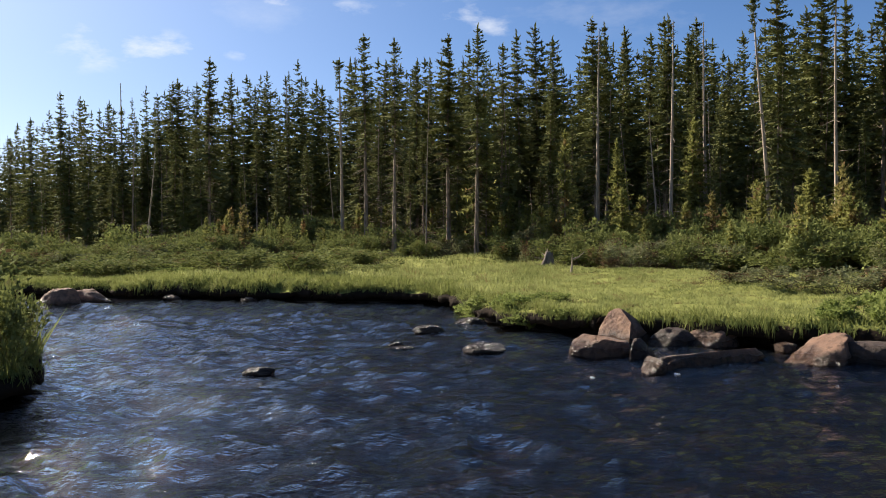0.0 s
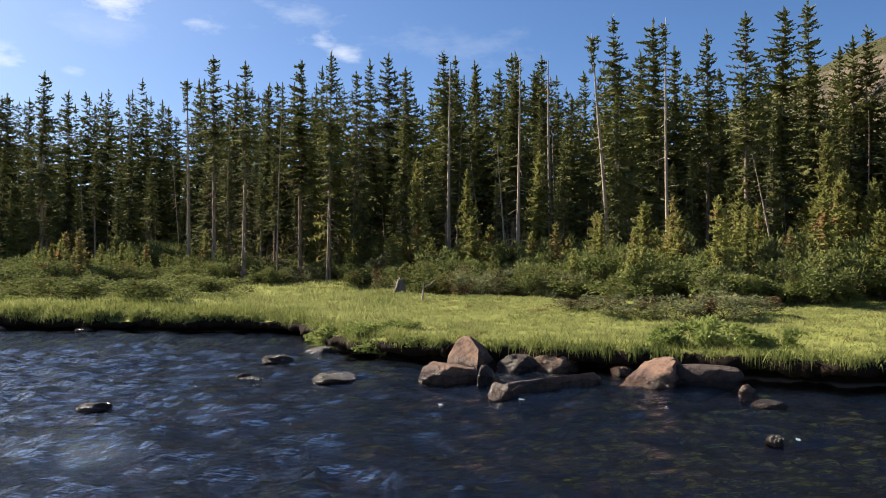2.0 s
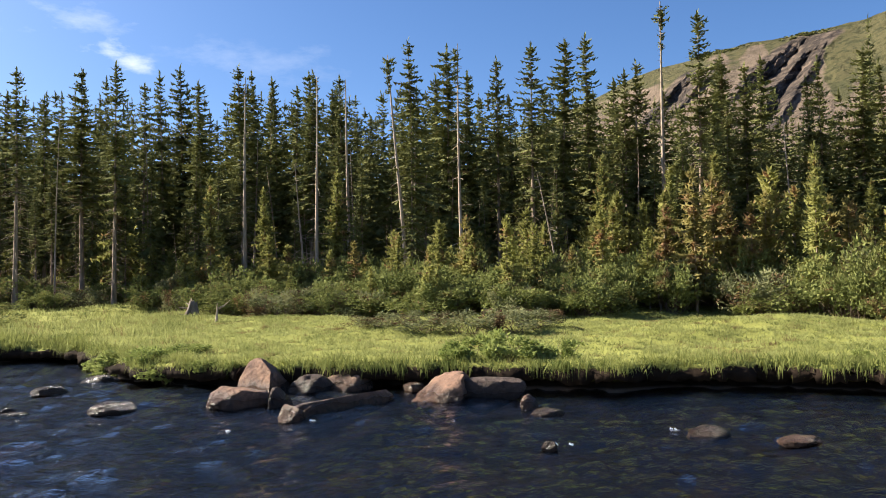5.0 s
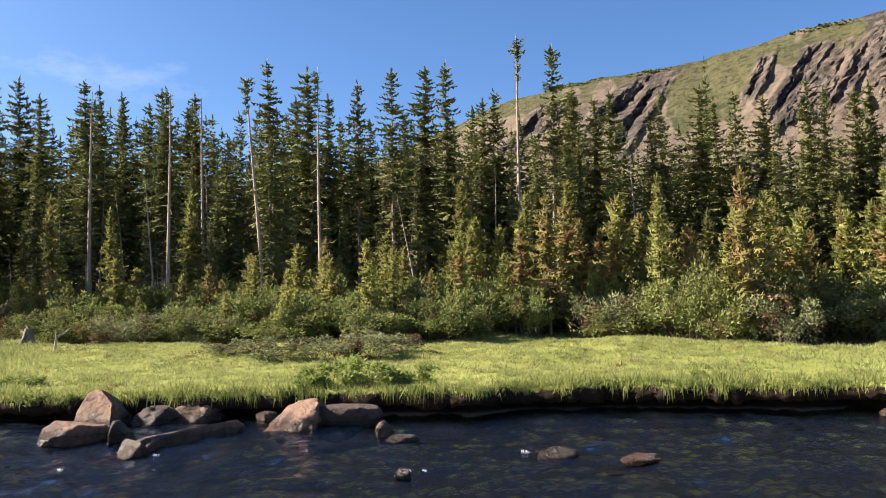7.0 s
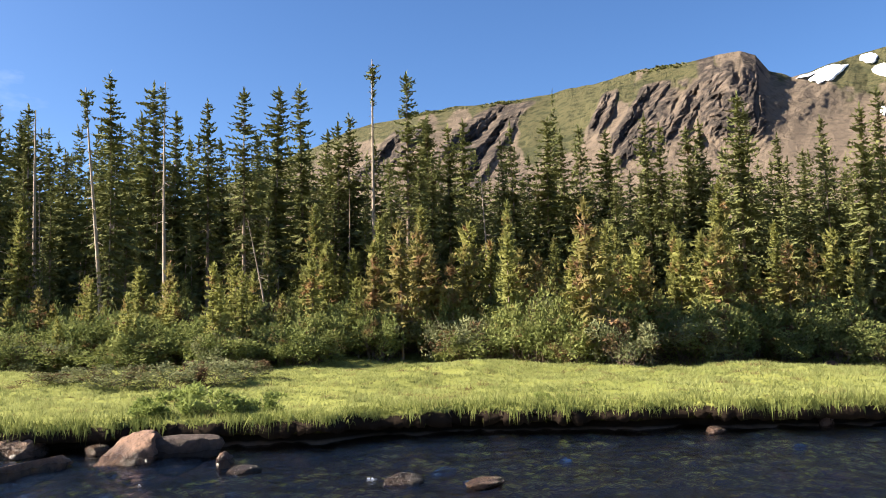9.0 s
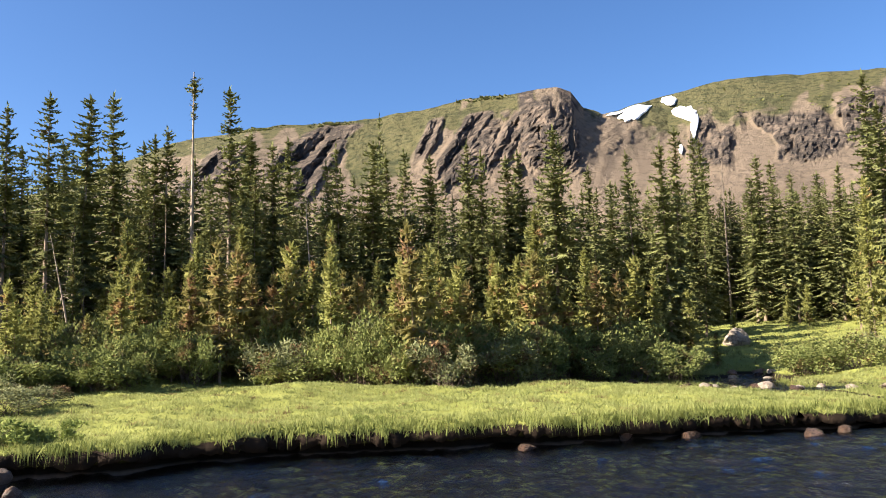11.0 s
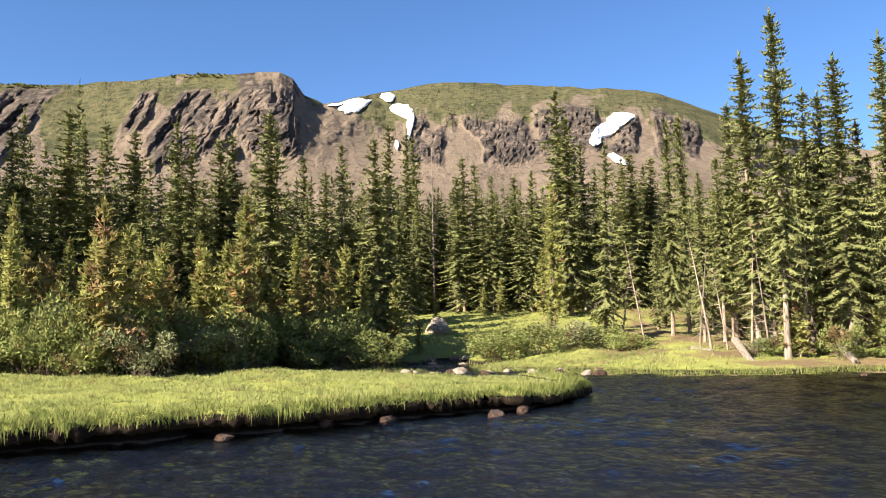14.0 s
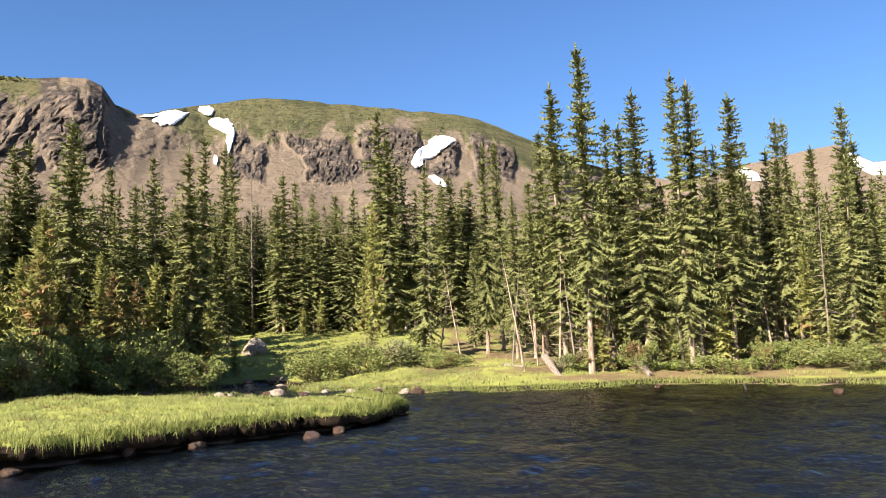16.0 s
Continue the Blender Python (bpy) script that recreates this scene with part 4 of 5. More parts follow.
for k in range(105):
    az = -30 + 150 * (k + rng.random()) / 60 if k < 60 else rng.uniform(-28, 42)
    near = np.interp(az, [-32, -10, 0, 12, 30, 70, 76, 84, 92, 98, 124], [58, 52, 42, 36, 34, 34, 63, 61, 42, 33, 34])
    d = near + 7 * rng.random()
    x, y = at(az, d)
    planted(rng.choice(TALL[:6] if az > 40 else TALL[3:]), x, y, rng.uniform(5.0, 8.5), 12, rng.uniform(0.8, 1.15), rng.uniform(0, 360), rng.uniform(-2, 2))


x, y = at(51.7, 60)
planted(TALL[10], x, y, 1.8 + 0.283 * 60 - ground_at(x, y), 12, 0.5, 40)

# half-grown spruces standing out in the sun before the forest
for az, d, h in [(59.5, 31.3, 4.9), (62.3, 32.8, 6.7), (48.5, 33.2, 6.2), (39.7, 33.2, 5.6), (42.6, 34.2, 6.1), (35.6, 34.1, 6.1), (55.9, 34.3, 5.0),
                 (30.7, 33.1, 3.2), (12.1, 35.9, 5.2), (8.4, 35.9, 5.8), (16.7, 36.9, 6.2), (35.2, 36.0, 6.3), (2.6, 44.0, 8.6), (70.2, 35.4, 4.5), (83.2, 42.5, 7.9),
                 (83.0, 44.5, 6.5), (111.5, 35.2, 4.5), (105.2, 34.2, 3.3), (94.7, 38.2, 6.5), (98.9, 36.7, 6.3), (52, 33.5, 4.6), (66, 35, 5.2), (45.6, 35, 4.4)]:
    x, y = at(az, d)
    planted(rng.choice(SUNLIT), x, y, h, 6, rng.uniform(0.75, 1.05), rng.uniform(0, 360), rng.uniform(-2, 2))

# the far woods: small plain spruces crowded behind the others
fv, ff = [], []
for k in range(620):
    az = -38 + 166 * (k + rng.random()) / 620
    d = np.interp(az, [-38, 0, 40, 48, 74, 90, 125], [84, 66, 66, 92, 86, 68, 50]) + 45 * rng.random()
    x, y = at(az, d)
    z0 = 1.5 + 0.07 * d - 2.4
    z0 = min(z0, ground_at(x, y))
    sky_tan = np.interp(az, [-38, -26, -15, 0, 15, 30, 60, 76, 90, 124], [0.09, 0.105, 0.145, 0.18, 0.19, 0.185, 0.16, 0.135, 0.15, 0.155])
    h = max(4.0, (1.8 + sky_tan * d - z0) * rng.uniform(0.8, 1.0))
    for j in range(13):
        u = j / 13
        rr = 0.13 * h * (1 - u) ** 0.8 + 0.1
        a0 = rng.uniform(0, 6.28)
        for q in range(6):
            a = a0 + q * 1.047 + rng.uniform(-.3, .3)
            r1 = rr * rng.uniform(0.7, 1.2)
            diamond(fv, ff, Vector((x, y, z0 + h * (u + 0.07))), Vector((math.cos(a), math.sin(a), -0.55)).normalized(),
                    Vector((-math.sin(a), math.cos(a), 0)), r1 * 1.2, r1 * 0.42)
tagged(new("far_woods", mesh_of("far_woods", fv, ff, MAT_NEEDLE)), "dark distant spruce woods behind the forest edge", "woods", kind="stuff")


def snag(az, d, h, seed, lean=0.0, lean_dir=0.0, tuft=0.0, r=0.0115, curve=0.06, label="bare grey dead spruce trunk with broken stubs", wood=None, twigs=6.0):
    """A dead standing trunk with short broken limbs; tuft: a last living top."""
    rg = random.Random(seed)
    x, y = at(az, d)
    ob = thing("dead_tree", label, "dead tree", "dead trunks in the forest")
    tv, tf = [], []
    n = 10
    ph = rg.uniform(0, 6)
    sp = [Vector((math.sin(radians(lean_dir)) * math.tan(radians(lean)) * h * k / n + curve * math.sin(3.0 * k / n + ph),
                  math.cos(radians(lean_dir)) * math.tan(radians(lean)) * h * k / n, h * k / n - (0.4 if k == 0 else 0))) for k in range(n + 1)]
    tube(tv, tf, sp, [r * h * (1.2 if k == 0 else 1) * (1 - 0.85 * k / n) for k in range(n + 1)], 7)
    part("trunk", mesh_of("dead_trunk", tv, tf, wood or MAT_DEAD, True), ob)
    for k in range(int(h * twigs)):
        bv, bf = [], []
        u = rg.uniform(0.12, 0.98)
        i = int(u * n)
        p = sp[i].lerp(sp[i + 1], u * n - i)
        a = rg.uniform(0, 6.28)
        limb(bv, bf, p, (math.cos(a), math.sin(a), rg.uniform(-0.5, 0.2)), rg.uniform(0.15, 0.9) * (1.15 - u) + 0.1, 0.016, rg, 4, 3, 0.07)
        part("branch", mesh_of("dead_branch", bv, bf, wood or MAT_DEAD), ob)
    if tuft:
        cr = spruce_meshes(seed + 900, h, 1.0, 0.6, 0.25, 1.5, None, 0.8, tuft)[1]
        c = part("crown", cr, ob, "last green tuft at the top")
        c.location = sp[-1] - Vector((0, 0, h))
    ob.matrix_basis = pose(x, y, ground_at(x, y) - 0.1)
    return ob


snag(-21.2, 65, 12.3, 1)
snag(-19.8, 50, 6.6, 2, 5, 90)
snag(-10.6, 60, 11.8, 3)
snag(-7.0, 47, 11.1, 4, tuft=0.35)
snag(10.7, 38, 10.6, 5)
snag(15.5, 36, 10.3, 6, r=0.0105)
snag(14.6, 38, 6.5, 13, -3.0, 90)
snag(17.6, 41, 11.2, 7)
snag(21.5, 35, 10.9, 8, tuft=0.3, r=0.0105, curve=0.15, lean=-2.6, lean_dir=90)
snag(22.3, 35.6, 8.0, 19, r=0.009)
snag(25.5, 33, 10.6, 9, tuft=0.28, r=0.009)
snag(39.3, 39, 14.0, 10, tuft=0.42, r=0.010)
snag(32.4, 33, 5.3, 14, -11, 90, label="broken dead trunk leaning against the living spruces")
snag(74.9, 62, 12.6, 12, r=0.008, wood=MAT_LOG, twigs=11.0, label="dead brown spruce still thick with bare twigs")
snag(112.5, 34.2, 6.0, 15, r=0.008, wood=MAT_LOG)
snag(87.0, 47, 12.0, 16, r=0.006, wood=MAT_LOG)
snag(63.7, 38, 6.0, 17, r=0.010)
snag(45.8, 36, 5.0, 20, r=0.0105)
snag(98.3, 34, 3.2, 18, 38, 60, label="fallen dead trunk propped against the shore trees")

snag(93.4, 34.8, 4.6, 58, -9, 183, r=0.013, wood=MAT_BARK, curve=0.3, label="leaning pale trunk of a shore spruce above its roots")
# thin dead stems among the living trees of the western forest
rng = random.Random(31)
for k in range(34):
    az = -26 + 76 * (k + rng.random()) / 34
    d = float(np.interp(az, [-32, -10, 0, 12, 30, 50], [60, 52, 42, 37, 35, 36])) + 5 * rng.random()
    snag(az, d, rng.uniform(4.0, 9.5), 200 + k, rng.gauss(0, 2.5), az + 90, r=rng.uniform(0.0055, 0.0085), wood=rng.choice((MAT_DEAD, MAT_BARK, MAT_BARK)), curve=rng.uniform(0.02, 0.2), twigs=2.2, label="thin bare dead spruce stem in the forest")
# thin dead stems crowded at the foot of the pond-shore trees
for k, (az, d, h, tip) in enumerate([(92.6, 36, 4.2, 6), (94.4, 34.5, 3.4, -8), (95.8, 33.6, 5.0, 3), (96.9, 33.2, 4.4, -5), (97.6, 34.0, 3.0, 14), (99.0, 33.0, 4.8, 2), (99.9, 34.2, 3.6, -12),
                                     (100.9, 33.8, 5.2, 5), (102.6, 34.0, 3.2, 9), (103.8, 33.4, 4.0, -4), (106.2, 34.4, 3.6, 7), (109.3, 35.0, 4.4, -6), (87.6, 41.5, 4.8, 9), (89.2, 38.5, 4.6, -9)]):
    snag(az, d, h, 60 + k, tip, az + 90, r=0.011, wood=MAT_BARK if k % 3 else MAT_LOG, label="thin crooked dead stem at the foot of the shore trees")


# ---- shrubs ----
def shrub_meshes(seed, radius, height, leaves, leaf_mat, leaf=0.085, lobes=7):
    """Stems and leaves of a low willow thicket."""
    rg = random.Random(seed)
    sv, sf, lv, lf = [], [], [], []
    tips = []
    for k in range(lobes):
        a, q = rg.uniform(0, 6.28), radius * math.sqrt(rg.random()) * 0.75
        tips.append((Vector((q * math.cos(a), q * math.sin(a), height * rg.uniform(0.25, 0.85))), radius * rg.uniform(0.14, 0.32), height * rg.uniform(0.10, 0.24)))
        for _ in range(1):
            b = Vector((rg.uniform(-.3, .3) * radius, rg.uniform(-.3, .3) * radius, -0.15))
            t = tips[-1][0] + Vector((rg.uniform(-.3, .3), rg.uniform(-.3, .3), rg.uniform(0, .3))) * radius * 0.6
            limb(sv, sf, b, t - b, (t - b).length * 1.1, 0.014, rg, 2, 3, -0.02)
    for k in range(leaves):
        c, rr, rh = tips[rg.randrange(lobes)]
        v = Vector((rg.gauss(0, 1), rg.gauss(0, 1), rg.gauss(0, 1))).normalized()
        q = rg.uniform(0.55, 1.12)
        p = Vector((c.x + v.x * rr * q, c.y + v.y * rr * q, max(0.02, c.z + v.z * rh * q)))
        d = (v * 0.6 + Vector((rg.uniform(-1, 1), rg.uniform(-1, 1), rg.uniform(-0.2, 1.0)))).normalized()
        n = d.cross(Vector((rg.uniform(-1, 1), rg.uniform(-1, 1), rg.uniform(-1, 1)))).normalized()
        spray(lv, lf, p, d, n, leaf * rg.uniform(0.7, 1.4), leaf * rg.uniform(0.22, 0.4))
    return mesh_of("shrub_stems", sv, sf, MAT_STEM), mesh_of("shrub_leaves", lv, lf, leaf_mat)


def make_shrub(meshes, label):
    ob = thing("shrub", label, "shrub", "willow thickets along the meadow")
    part("branchwork", meshes[0], ob)
    part("foliage", meshes[1], ob)
    return ob


GREEN = [make_shrub(shrub_meshes(300 + k, 1.3, 1.55, 2800, MAT_LEAF, 0.105, 26), "dense green willow shrub at the meadow's edge") for k in range(4)]
GREY = [make_shrub(shrub_meshes(320 + k, 1.3, 1.4, 2300, MAT_LEAF_GREY, 0.095, 24), "grey-green low willow shrub with bare twigs") for k in range(3)]
HERB = [make_shrub(shrub_meshes(340 + k, 0.8, 0.6, 1600, MAT_HERB, 0.085, 14), "leafy bright green waterside shrub on the bank") for k in range(2)]


def bush(protos, x, y, size, tall, turn):
    m = pose(x, y, ground_at(x, y) - 0.06, 0, 0, turn) @ Matrix.Diagonal((size, size, tall, 1))
    p = rng.choice(protos)
    if "set" not in p:
        p["set"] = 1
        p.matrix_basis = m
        return p
    return copy_thing(p, m @ Matrix.Diagonal([1 / s for s in p.scale] + [1]))


def front(az):
    return float(np.interp(az, [-30, -18, -8, 0, 4, 8, 14, 25, 32, 43, 50, 56, 62, 66, 70], [33, 36, 42, 44, 40, 32, 30, 26, 26, 27.5, 26, 23.5, 28, 31, 34]))


for k in range(240):
    az = -30 + 99 * (k + rng.random()) / 240
    u = rng.random() ** 1.3
    d = front(az) + 0.8 + 6.5 * u
    x, y = at(az, d)
    if shore_distance(np.array([x]), np.array([y]))[0] < 1.2:
        continue
    big = float(np.interp(az, [-30, -10, 10, 36, 44, 70], [0.6, 0.8, 0.85, 1.0, 1.25, 1.25]))
    bush(GREEN if rng.random() < (0.6 if az > 36 and u < 0.2 else 0.8) else GREY, x, y, rng.uniform(0.75, 1.3), (rng.uniform(0.55, 1.05) + (0.55 if az > 36 else 0.9) * u) * big, rng.uniform(0, 360))
for k in range(175):
    az = -16 + 85 * (k + rng.random()) / 175
    d = front(az) + (1.6 + 4.5 * rng.random() if k % 5 < 3 else 3.0 + 8 * rng.random())
    x, y = at(az, d)
    red = 0.10 + 0.3 * (36 < az < 68)
    tall = float(np.interp(az, [-16, 10, 30, 42, 70], [0.75, 0.8, 1.0, 1.3, 1.35]))
    planted(rng.choice(RUSTY if rng.random() < red else YOUNG), x, y, rng.uniform(1.6, 3.9) * tall, 3.2, rng.uniform(0.8, 1.15), rng.uniform(0, 360), rng.uniform(-3, 3))
# single thickets on the meadow and the shores
for x, y, s, t in [(9.0, 18.6, 0.9, 0.50), (10.2, 18.4, 0.85, 0.52), (8.0, 19.5, 0.8, 0.40), (11.3, 19.0, 0.8, 0.40), (7.2, 20.4, 0.7, 0.25), (6.5, 29, 1.0, 0.8), (8.2, 30.5, 1.2, 0.9),
                   (-4.5, 27.0, 1.2, 0.5), (-7.5, 29, 1.4, 0.55), (-12, 31, 1.4, 0.6), (-16, 34, 1.5, 0.7), (-4.4, 41.5, 1.1, 0.8), (-2.6, 43.0, 1.2, 1.05), (-6.2, 41.0, 1.0, 0.6), (0.4, 42.5, 1.1, 0.75), (-1.3, 40.8, 0.9, 0.6)]:
    bush(GREY if x > 0 else GREEN, x, y, s, t, rng.uniform(0, 360))
for k in range(34):
    az = -29 + 24 * (k + rng.random()) / 34
    x, y = at(az, float(np.interp(az, [-29, -15, -5], [30.5, 29, 29])) + 11 * rng.random())
    if shore_distance(np.array([x]), np.array([y]))[0] > 2.4:
        bush(GREEN if rng.random() < 0.7 else HERB, x, y, rng.uniform(0.9, 1.5), rng.uniform(0.28, 0.62), rng.uniform(0, 360))
for x, y, s, t in [(0.75, 20.2, 0.7, 0.5), (0.9, 19.0, 0.8, 0.65), (1.1, 18.0, 0.9, 0.7), (1.5, 17.0, 0.9, 0.7), (1.8, 16.2, 0.8, 0.6), (2.4, 15.7, 0.7, 0.5), (2.3, 17.4, 0.8, 0.4), (7.2, 13.1, 1.0, 0.9), (6.6, 13.5, 0.8, 0.7), (7.9, 12.6, 0.7, 0.7), (12.2, 9.6, 0.5, 0.35)]:
    bush(HERB, x, y, s, t, rng.uniform(0, 360))
for x, y, s, t in [(34.5, 6.4, 1.2, 0.75), (35.3, 5.0, 1.35, 0.9), (36.6, 3.8, 1.4, 0.9), (37.4, 2.4, 1.2, 0.6), (36.0, 6.6, 1.3, 0.85), (35.2, 1.0, 0.9, 0.45), (31.4, 10.6, 0.9, 0.8), (32.4, 10.9, 1.1, 0.9), (31.0, 11.9, 1.1, 1.15), (30.6, 13.2, 1.2, 1.25), (32.2, 12.4, 1.2, 1.4), (31.6, 14.4, 1.2, 1.3),
                   (34.5, 1.2, 0.8, 0.5), (30.9, -11.5, 1.0, 0.6), (29.0, -13.0, 1.1, 0.5), (30.2, -8.8, 0.9, 0.45)]:
    bush(GREEN if x != 36.6 else GREY, x, y, s, t, rng.uniform(0, 360))
for az, d, h in [(75.0, 56, 1.5), (78.3, 57, 2.0), (79.5, 58, 2.6), (82.4, 55, 4.5), (72.4, 37, 3.6), (68.6, 36, 3.0), (83.0, 40, 2.2), (64.5, 33, 3.5), (60, 31, 4.2), (57, 29, 3.6), (74, 40, 1.6)]:
    x, y = at(az, d)
    planted(rng.choice(YOUNG), x, y, h, 3.2, 1.0, rng.uniform(0, 360))


# ---- stones ----
def rock_mesh(seed, sx, sy, sz, material, cuts=9, detail=3, rough=0.20, faces=()):
    """A worn boulder: a ball cut by planes, then roughened."""
    rg = random.Random(seed)
    bm = bmesh.new()
    bmesh.ops.create_icosphere(bm, subdivisions=detail, radius=1.0)
    planes = [(Vector((rg.gauss(0, 1), rg.gauss(0, 1), rg.gauss(0, 0.8))).normalized(), rg.uniform(0.55, 0.85)) for _ in range(cuts)]
    planes += [(Vector(n).normalized(), d) for n, d in faces]
    off = Vector((seed * 3.7, seed * 1.3, 0))
    for v in bm.verts:
        p = v.co.copy()
        for n, d in planes:
            over = p.dot(n) - d
            if over > 0:
                p -= n * over * 0.92
        p *= 1 + rough * noise.noise(p * 1.7 + off) + 0.6 * rough * noise.noise(p * 4.3 + off) + 0.35 * rough * noise.noise(p * 11 + off)
        v.co = Vector((p.x * sx, p.y * sy, p.z * sz))
    me = bpy.data.meshes.new("stone")
    bm.to_mesh(me)
    bm.free()
    me.materials.append(material)
    me.polygons.foreach_set("use_smooth", [True] * len(me.polygons))
    return me


def boulder(x, y, w, h, seed, depth=0.8, material=None, turn=0, tip=0, z=None, label="worn pink granite boulder at the water's edge", name="boulder", detail=4, faces=(), cuts=5, rough=0.15):
    """w wide and h high above its support, lying in the bank or the bed."""
    ob = new(name, rock_mesh(seed, w * 0.56, w * 0.56 * depth, h * 0.85, material or MAT_ROCK, cuts=cuts, detail=detail, rough=rough, faces=faces))
    base = 0.0 if z is None else z
    ob.matrix_basis = pose(x, y, base + h * 0.22, tip, 0, turn)
    return tagged(ob, label, "rock", "boulders in and by the stream")


boulder(3.15, 14.2, 1.0, 0.62, 21, 0.75, turn=0, z=0.0, cuts=2, rough=0.10, label="upright pink granite boulder beside the bank",
        faces=[((-0.80, -0.46, 0.38), 0.36), ((0.70, -0.2, 0.66), 0.40), ((0.85, -0.6, 0.1), 0.42), ((-0.1, 0, 1), 0.86)])
boulder(2.45, 12.9, 0.86, 0.33, 22, 0.75, turn=-10, cuts=2, rough=0.12, faces=[((-0.45, -0.4, 0.8), 0.62), ((0.15, -1, 0.15), 0.6), ((0.3, 0.2, 1), 0.7)])
boulder(2.98, 12.5, 0.48, 0.27, 28, 0.8, turn=30, cuts=3, rough=0.10, material=MAT_ROCK_WET_SHADED, faces=[((0.5, -0.6, 0.6), 0.45)])
boulder(4.5, 13.75, 0.86, 0.32, 23, 0.75, turn=4, cuts=2, rough=0.13, faces=[((-0.55, -0.5, 0.65), 0.45), ((0.5, -0.8, 0.2), 0.6)])
# dark copy of the granite: this stone's shade is in its colour
boulder(3.85, 13.85, 0.75, 0.27, 29, 0.7, turn=20, cuts=3, material=MAT_ROCK_WET_SHADED)
boulder(3.72, 11.65, 2.1, 0.24, 24, 0.22, turn=31, cuts=1, rough=0.12, label="long low granite slab lying in the shallow water",
        faces=[((0.05, 0.3, 1), 0.55), ((0.0, -1, 0.25), 0.45), ((-0.9, -0.2, 0.4), 0.8)])
boulder(2.82, 11.05, 0.34, 0.25, 30, 0.7, turn=24, cuts=3, rough=0.12, faces=[((-0.6, -0.3, 0.7), 0.4)])
boulder(5.42, 11.75, 1.05, 0.43, 25, 0.8, turn=-12, cuts=2, rough=0.17, label="pink lichen-spotted granite boulder at the bank",
        faces=[((-0.70, -0.25, 0.66), 0.26), ((0.95, -0.45, 0.0), 0.55), ((-0.3, -1, 0.3), 0.52)])
# shadow side of the boulder beside it, shade painted by the dark granite
boulder(6.12, 11.55, 1.05, 0.40, 26, 0.7, turn=-28, cuts=2, rough=0.12, material=MAT_ROCK_WET_SHADED, faces=[((0.3, -1, 0.1), 0.5), ((0.1, 0, 1), 0.6)])
boulder(5.98, 10.1, 0.30, 0.24, 27, 0.6, turn=20, cuts=4, faces=[((-0.7, -0.4, 0.6), 0.4)])
boulder(6.02, 9.65, 0.42, 0.10, 31, 0.8, cuts=3, material=MAT_ROCK_WET_SHADED)
boulder(5.45, 13.15, 0.38, 0.12, 35, 0.7, cuts=2, rough=0.10)
boulder(0.68, 13.1, 0.66, 0.15, 32, 0.7, material=MAT_ROCK_WET_SHADED)
boulder(-0.3, 16.0, 0.55, 0.12, 33, 0.7, material=MAT_ROCK_WET_SHADED)
boulder(0.55, 17.2, 0.6, 0.15, 34, 0.6, material=MAT_ROCK_WET_SHADED)
boulder(-0.7, 13.5, 0.4, 0.05, 36, 0.7, material=MAT_ROCK_WET_SHADED)
boulder(4.86, 7.65, 0.2, 0.10, 37, 0.7, material=MAT_ROCK_WET_SHADED)
boulder(6.85, 7.45, 0.48, 0.12, 38, 0.7, material=MAT_ROCK_WET_SHADED)
boulder(7.45, 6.68, 0.5, 0.08, 39, 0.7)
boulder(13.0, 6.8, 0.4, 0.10, 40, 0.6)
boulder(14.75, 5.75, 0.26, 0.2, 41, 0.8)
boulder(16.55, 2.95, 0.42, 0.16, 42, 0.7, faces=[((-0.4, -0.3, 0.8), 0.4)])
boulder(17.5, 2.58, 0.32, 0.11, 43, 0.7)
boulder(15.5, 4.85, 0.6, 0.12, 44, 0.6)
boulder(-10.4, 22.5, 0.95, 0.5, 45, 0.7)
boulder(-10.2, 23.8, 1.15, 0.38, 46, 0.6)
boulder(-2.46, 11.0, 0.4, 0.10, 47, 0.7, material=MAT_ROCK_WET_SHADED)
boulder(-0.77, 13.7, 0.28, 0.10, 48, 0.7, material=MAT_ROCK_WET_SHADED)
boulder(-8.0, 24.4, 0.55, 0.2, 49, 0.7)
boulder(-5.6, 23.8, 0.5, 0.15, 50, 0.7)
gb = at(75.25, 48.5)
boulder(gb[0], gb[1], 1.9, 0.85, 51, 0.7, material=MAT_ROCK_PALE, z=ground_at(*gb), label="pale grey granite boulder standing on the meadow")
boulder(27.2, -5.9, 0.45, 0.15, 52, 0.7)
boulder(23.7, -10.0, 0.38, 0.12, 53, 0.7)
stones = [rock_mesh(60 + k, 0.3, 0.24, 0.17, MAT_ROCK_PALE if k % 2 else MAT_ROCK, 7, 2) for k in range(4)]
for k in range(34):
    u = (k + rng.random()) / 34
    x = float(np.interp(u, [0, 0.5, 1], [28.9, 30.2, 29.6])) + rng.gauss(0, 0.5)
    y = 1.0 + 11.5 * u + rng.uniform(-0.6, 0.6)
    ob = tagged(new("stone", stones[k % 4]), "pale rounded stone lying in the shallow inlet", "stone", "stones of the inlet")
    ob.matrix_basis = pose(x, y, max(-0.02, ground_at(x, y)), rng.uniform(-15, 15), rng.uniform(-15, 15), rng.uniform(0, 360)) @ Matrix.Scale(rng.uniform(0.35, 1.5) * rng.uniform(0.6, 1), 4)
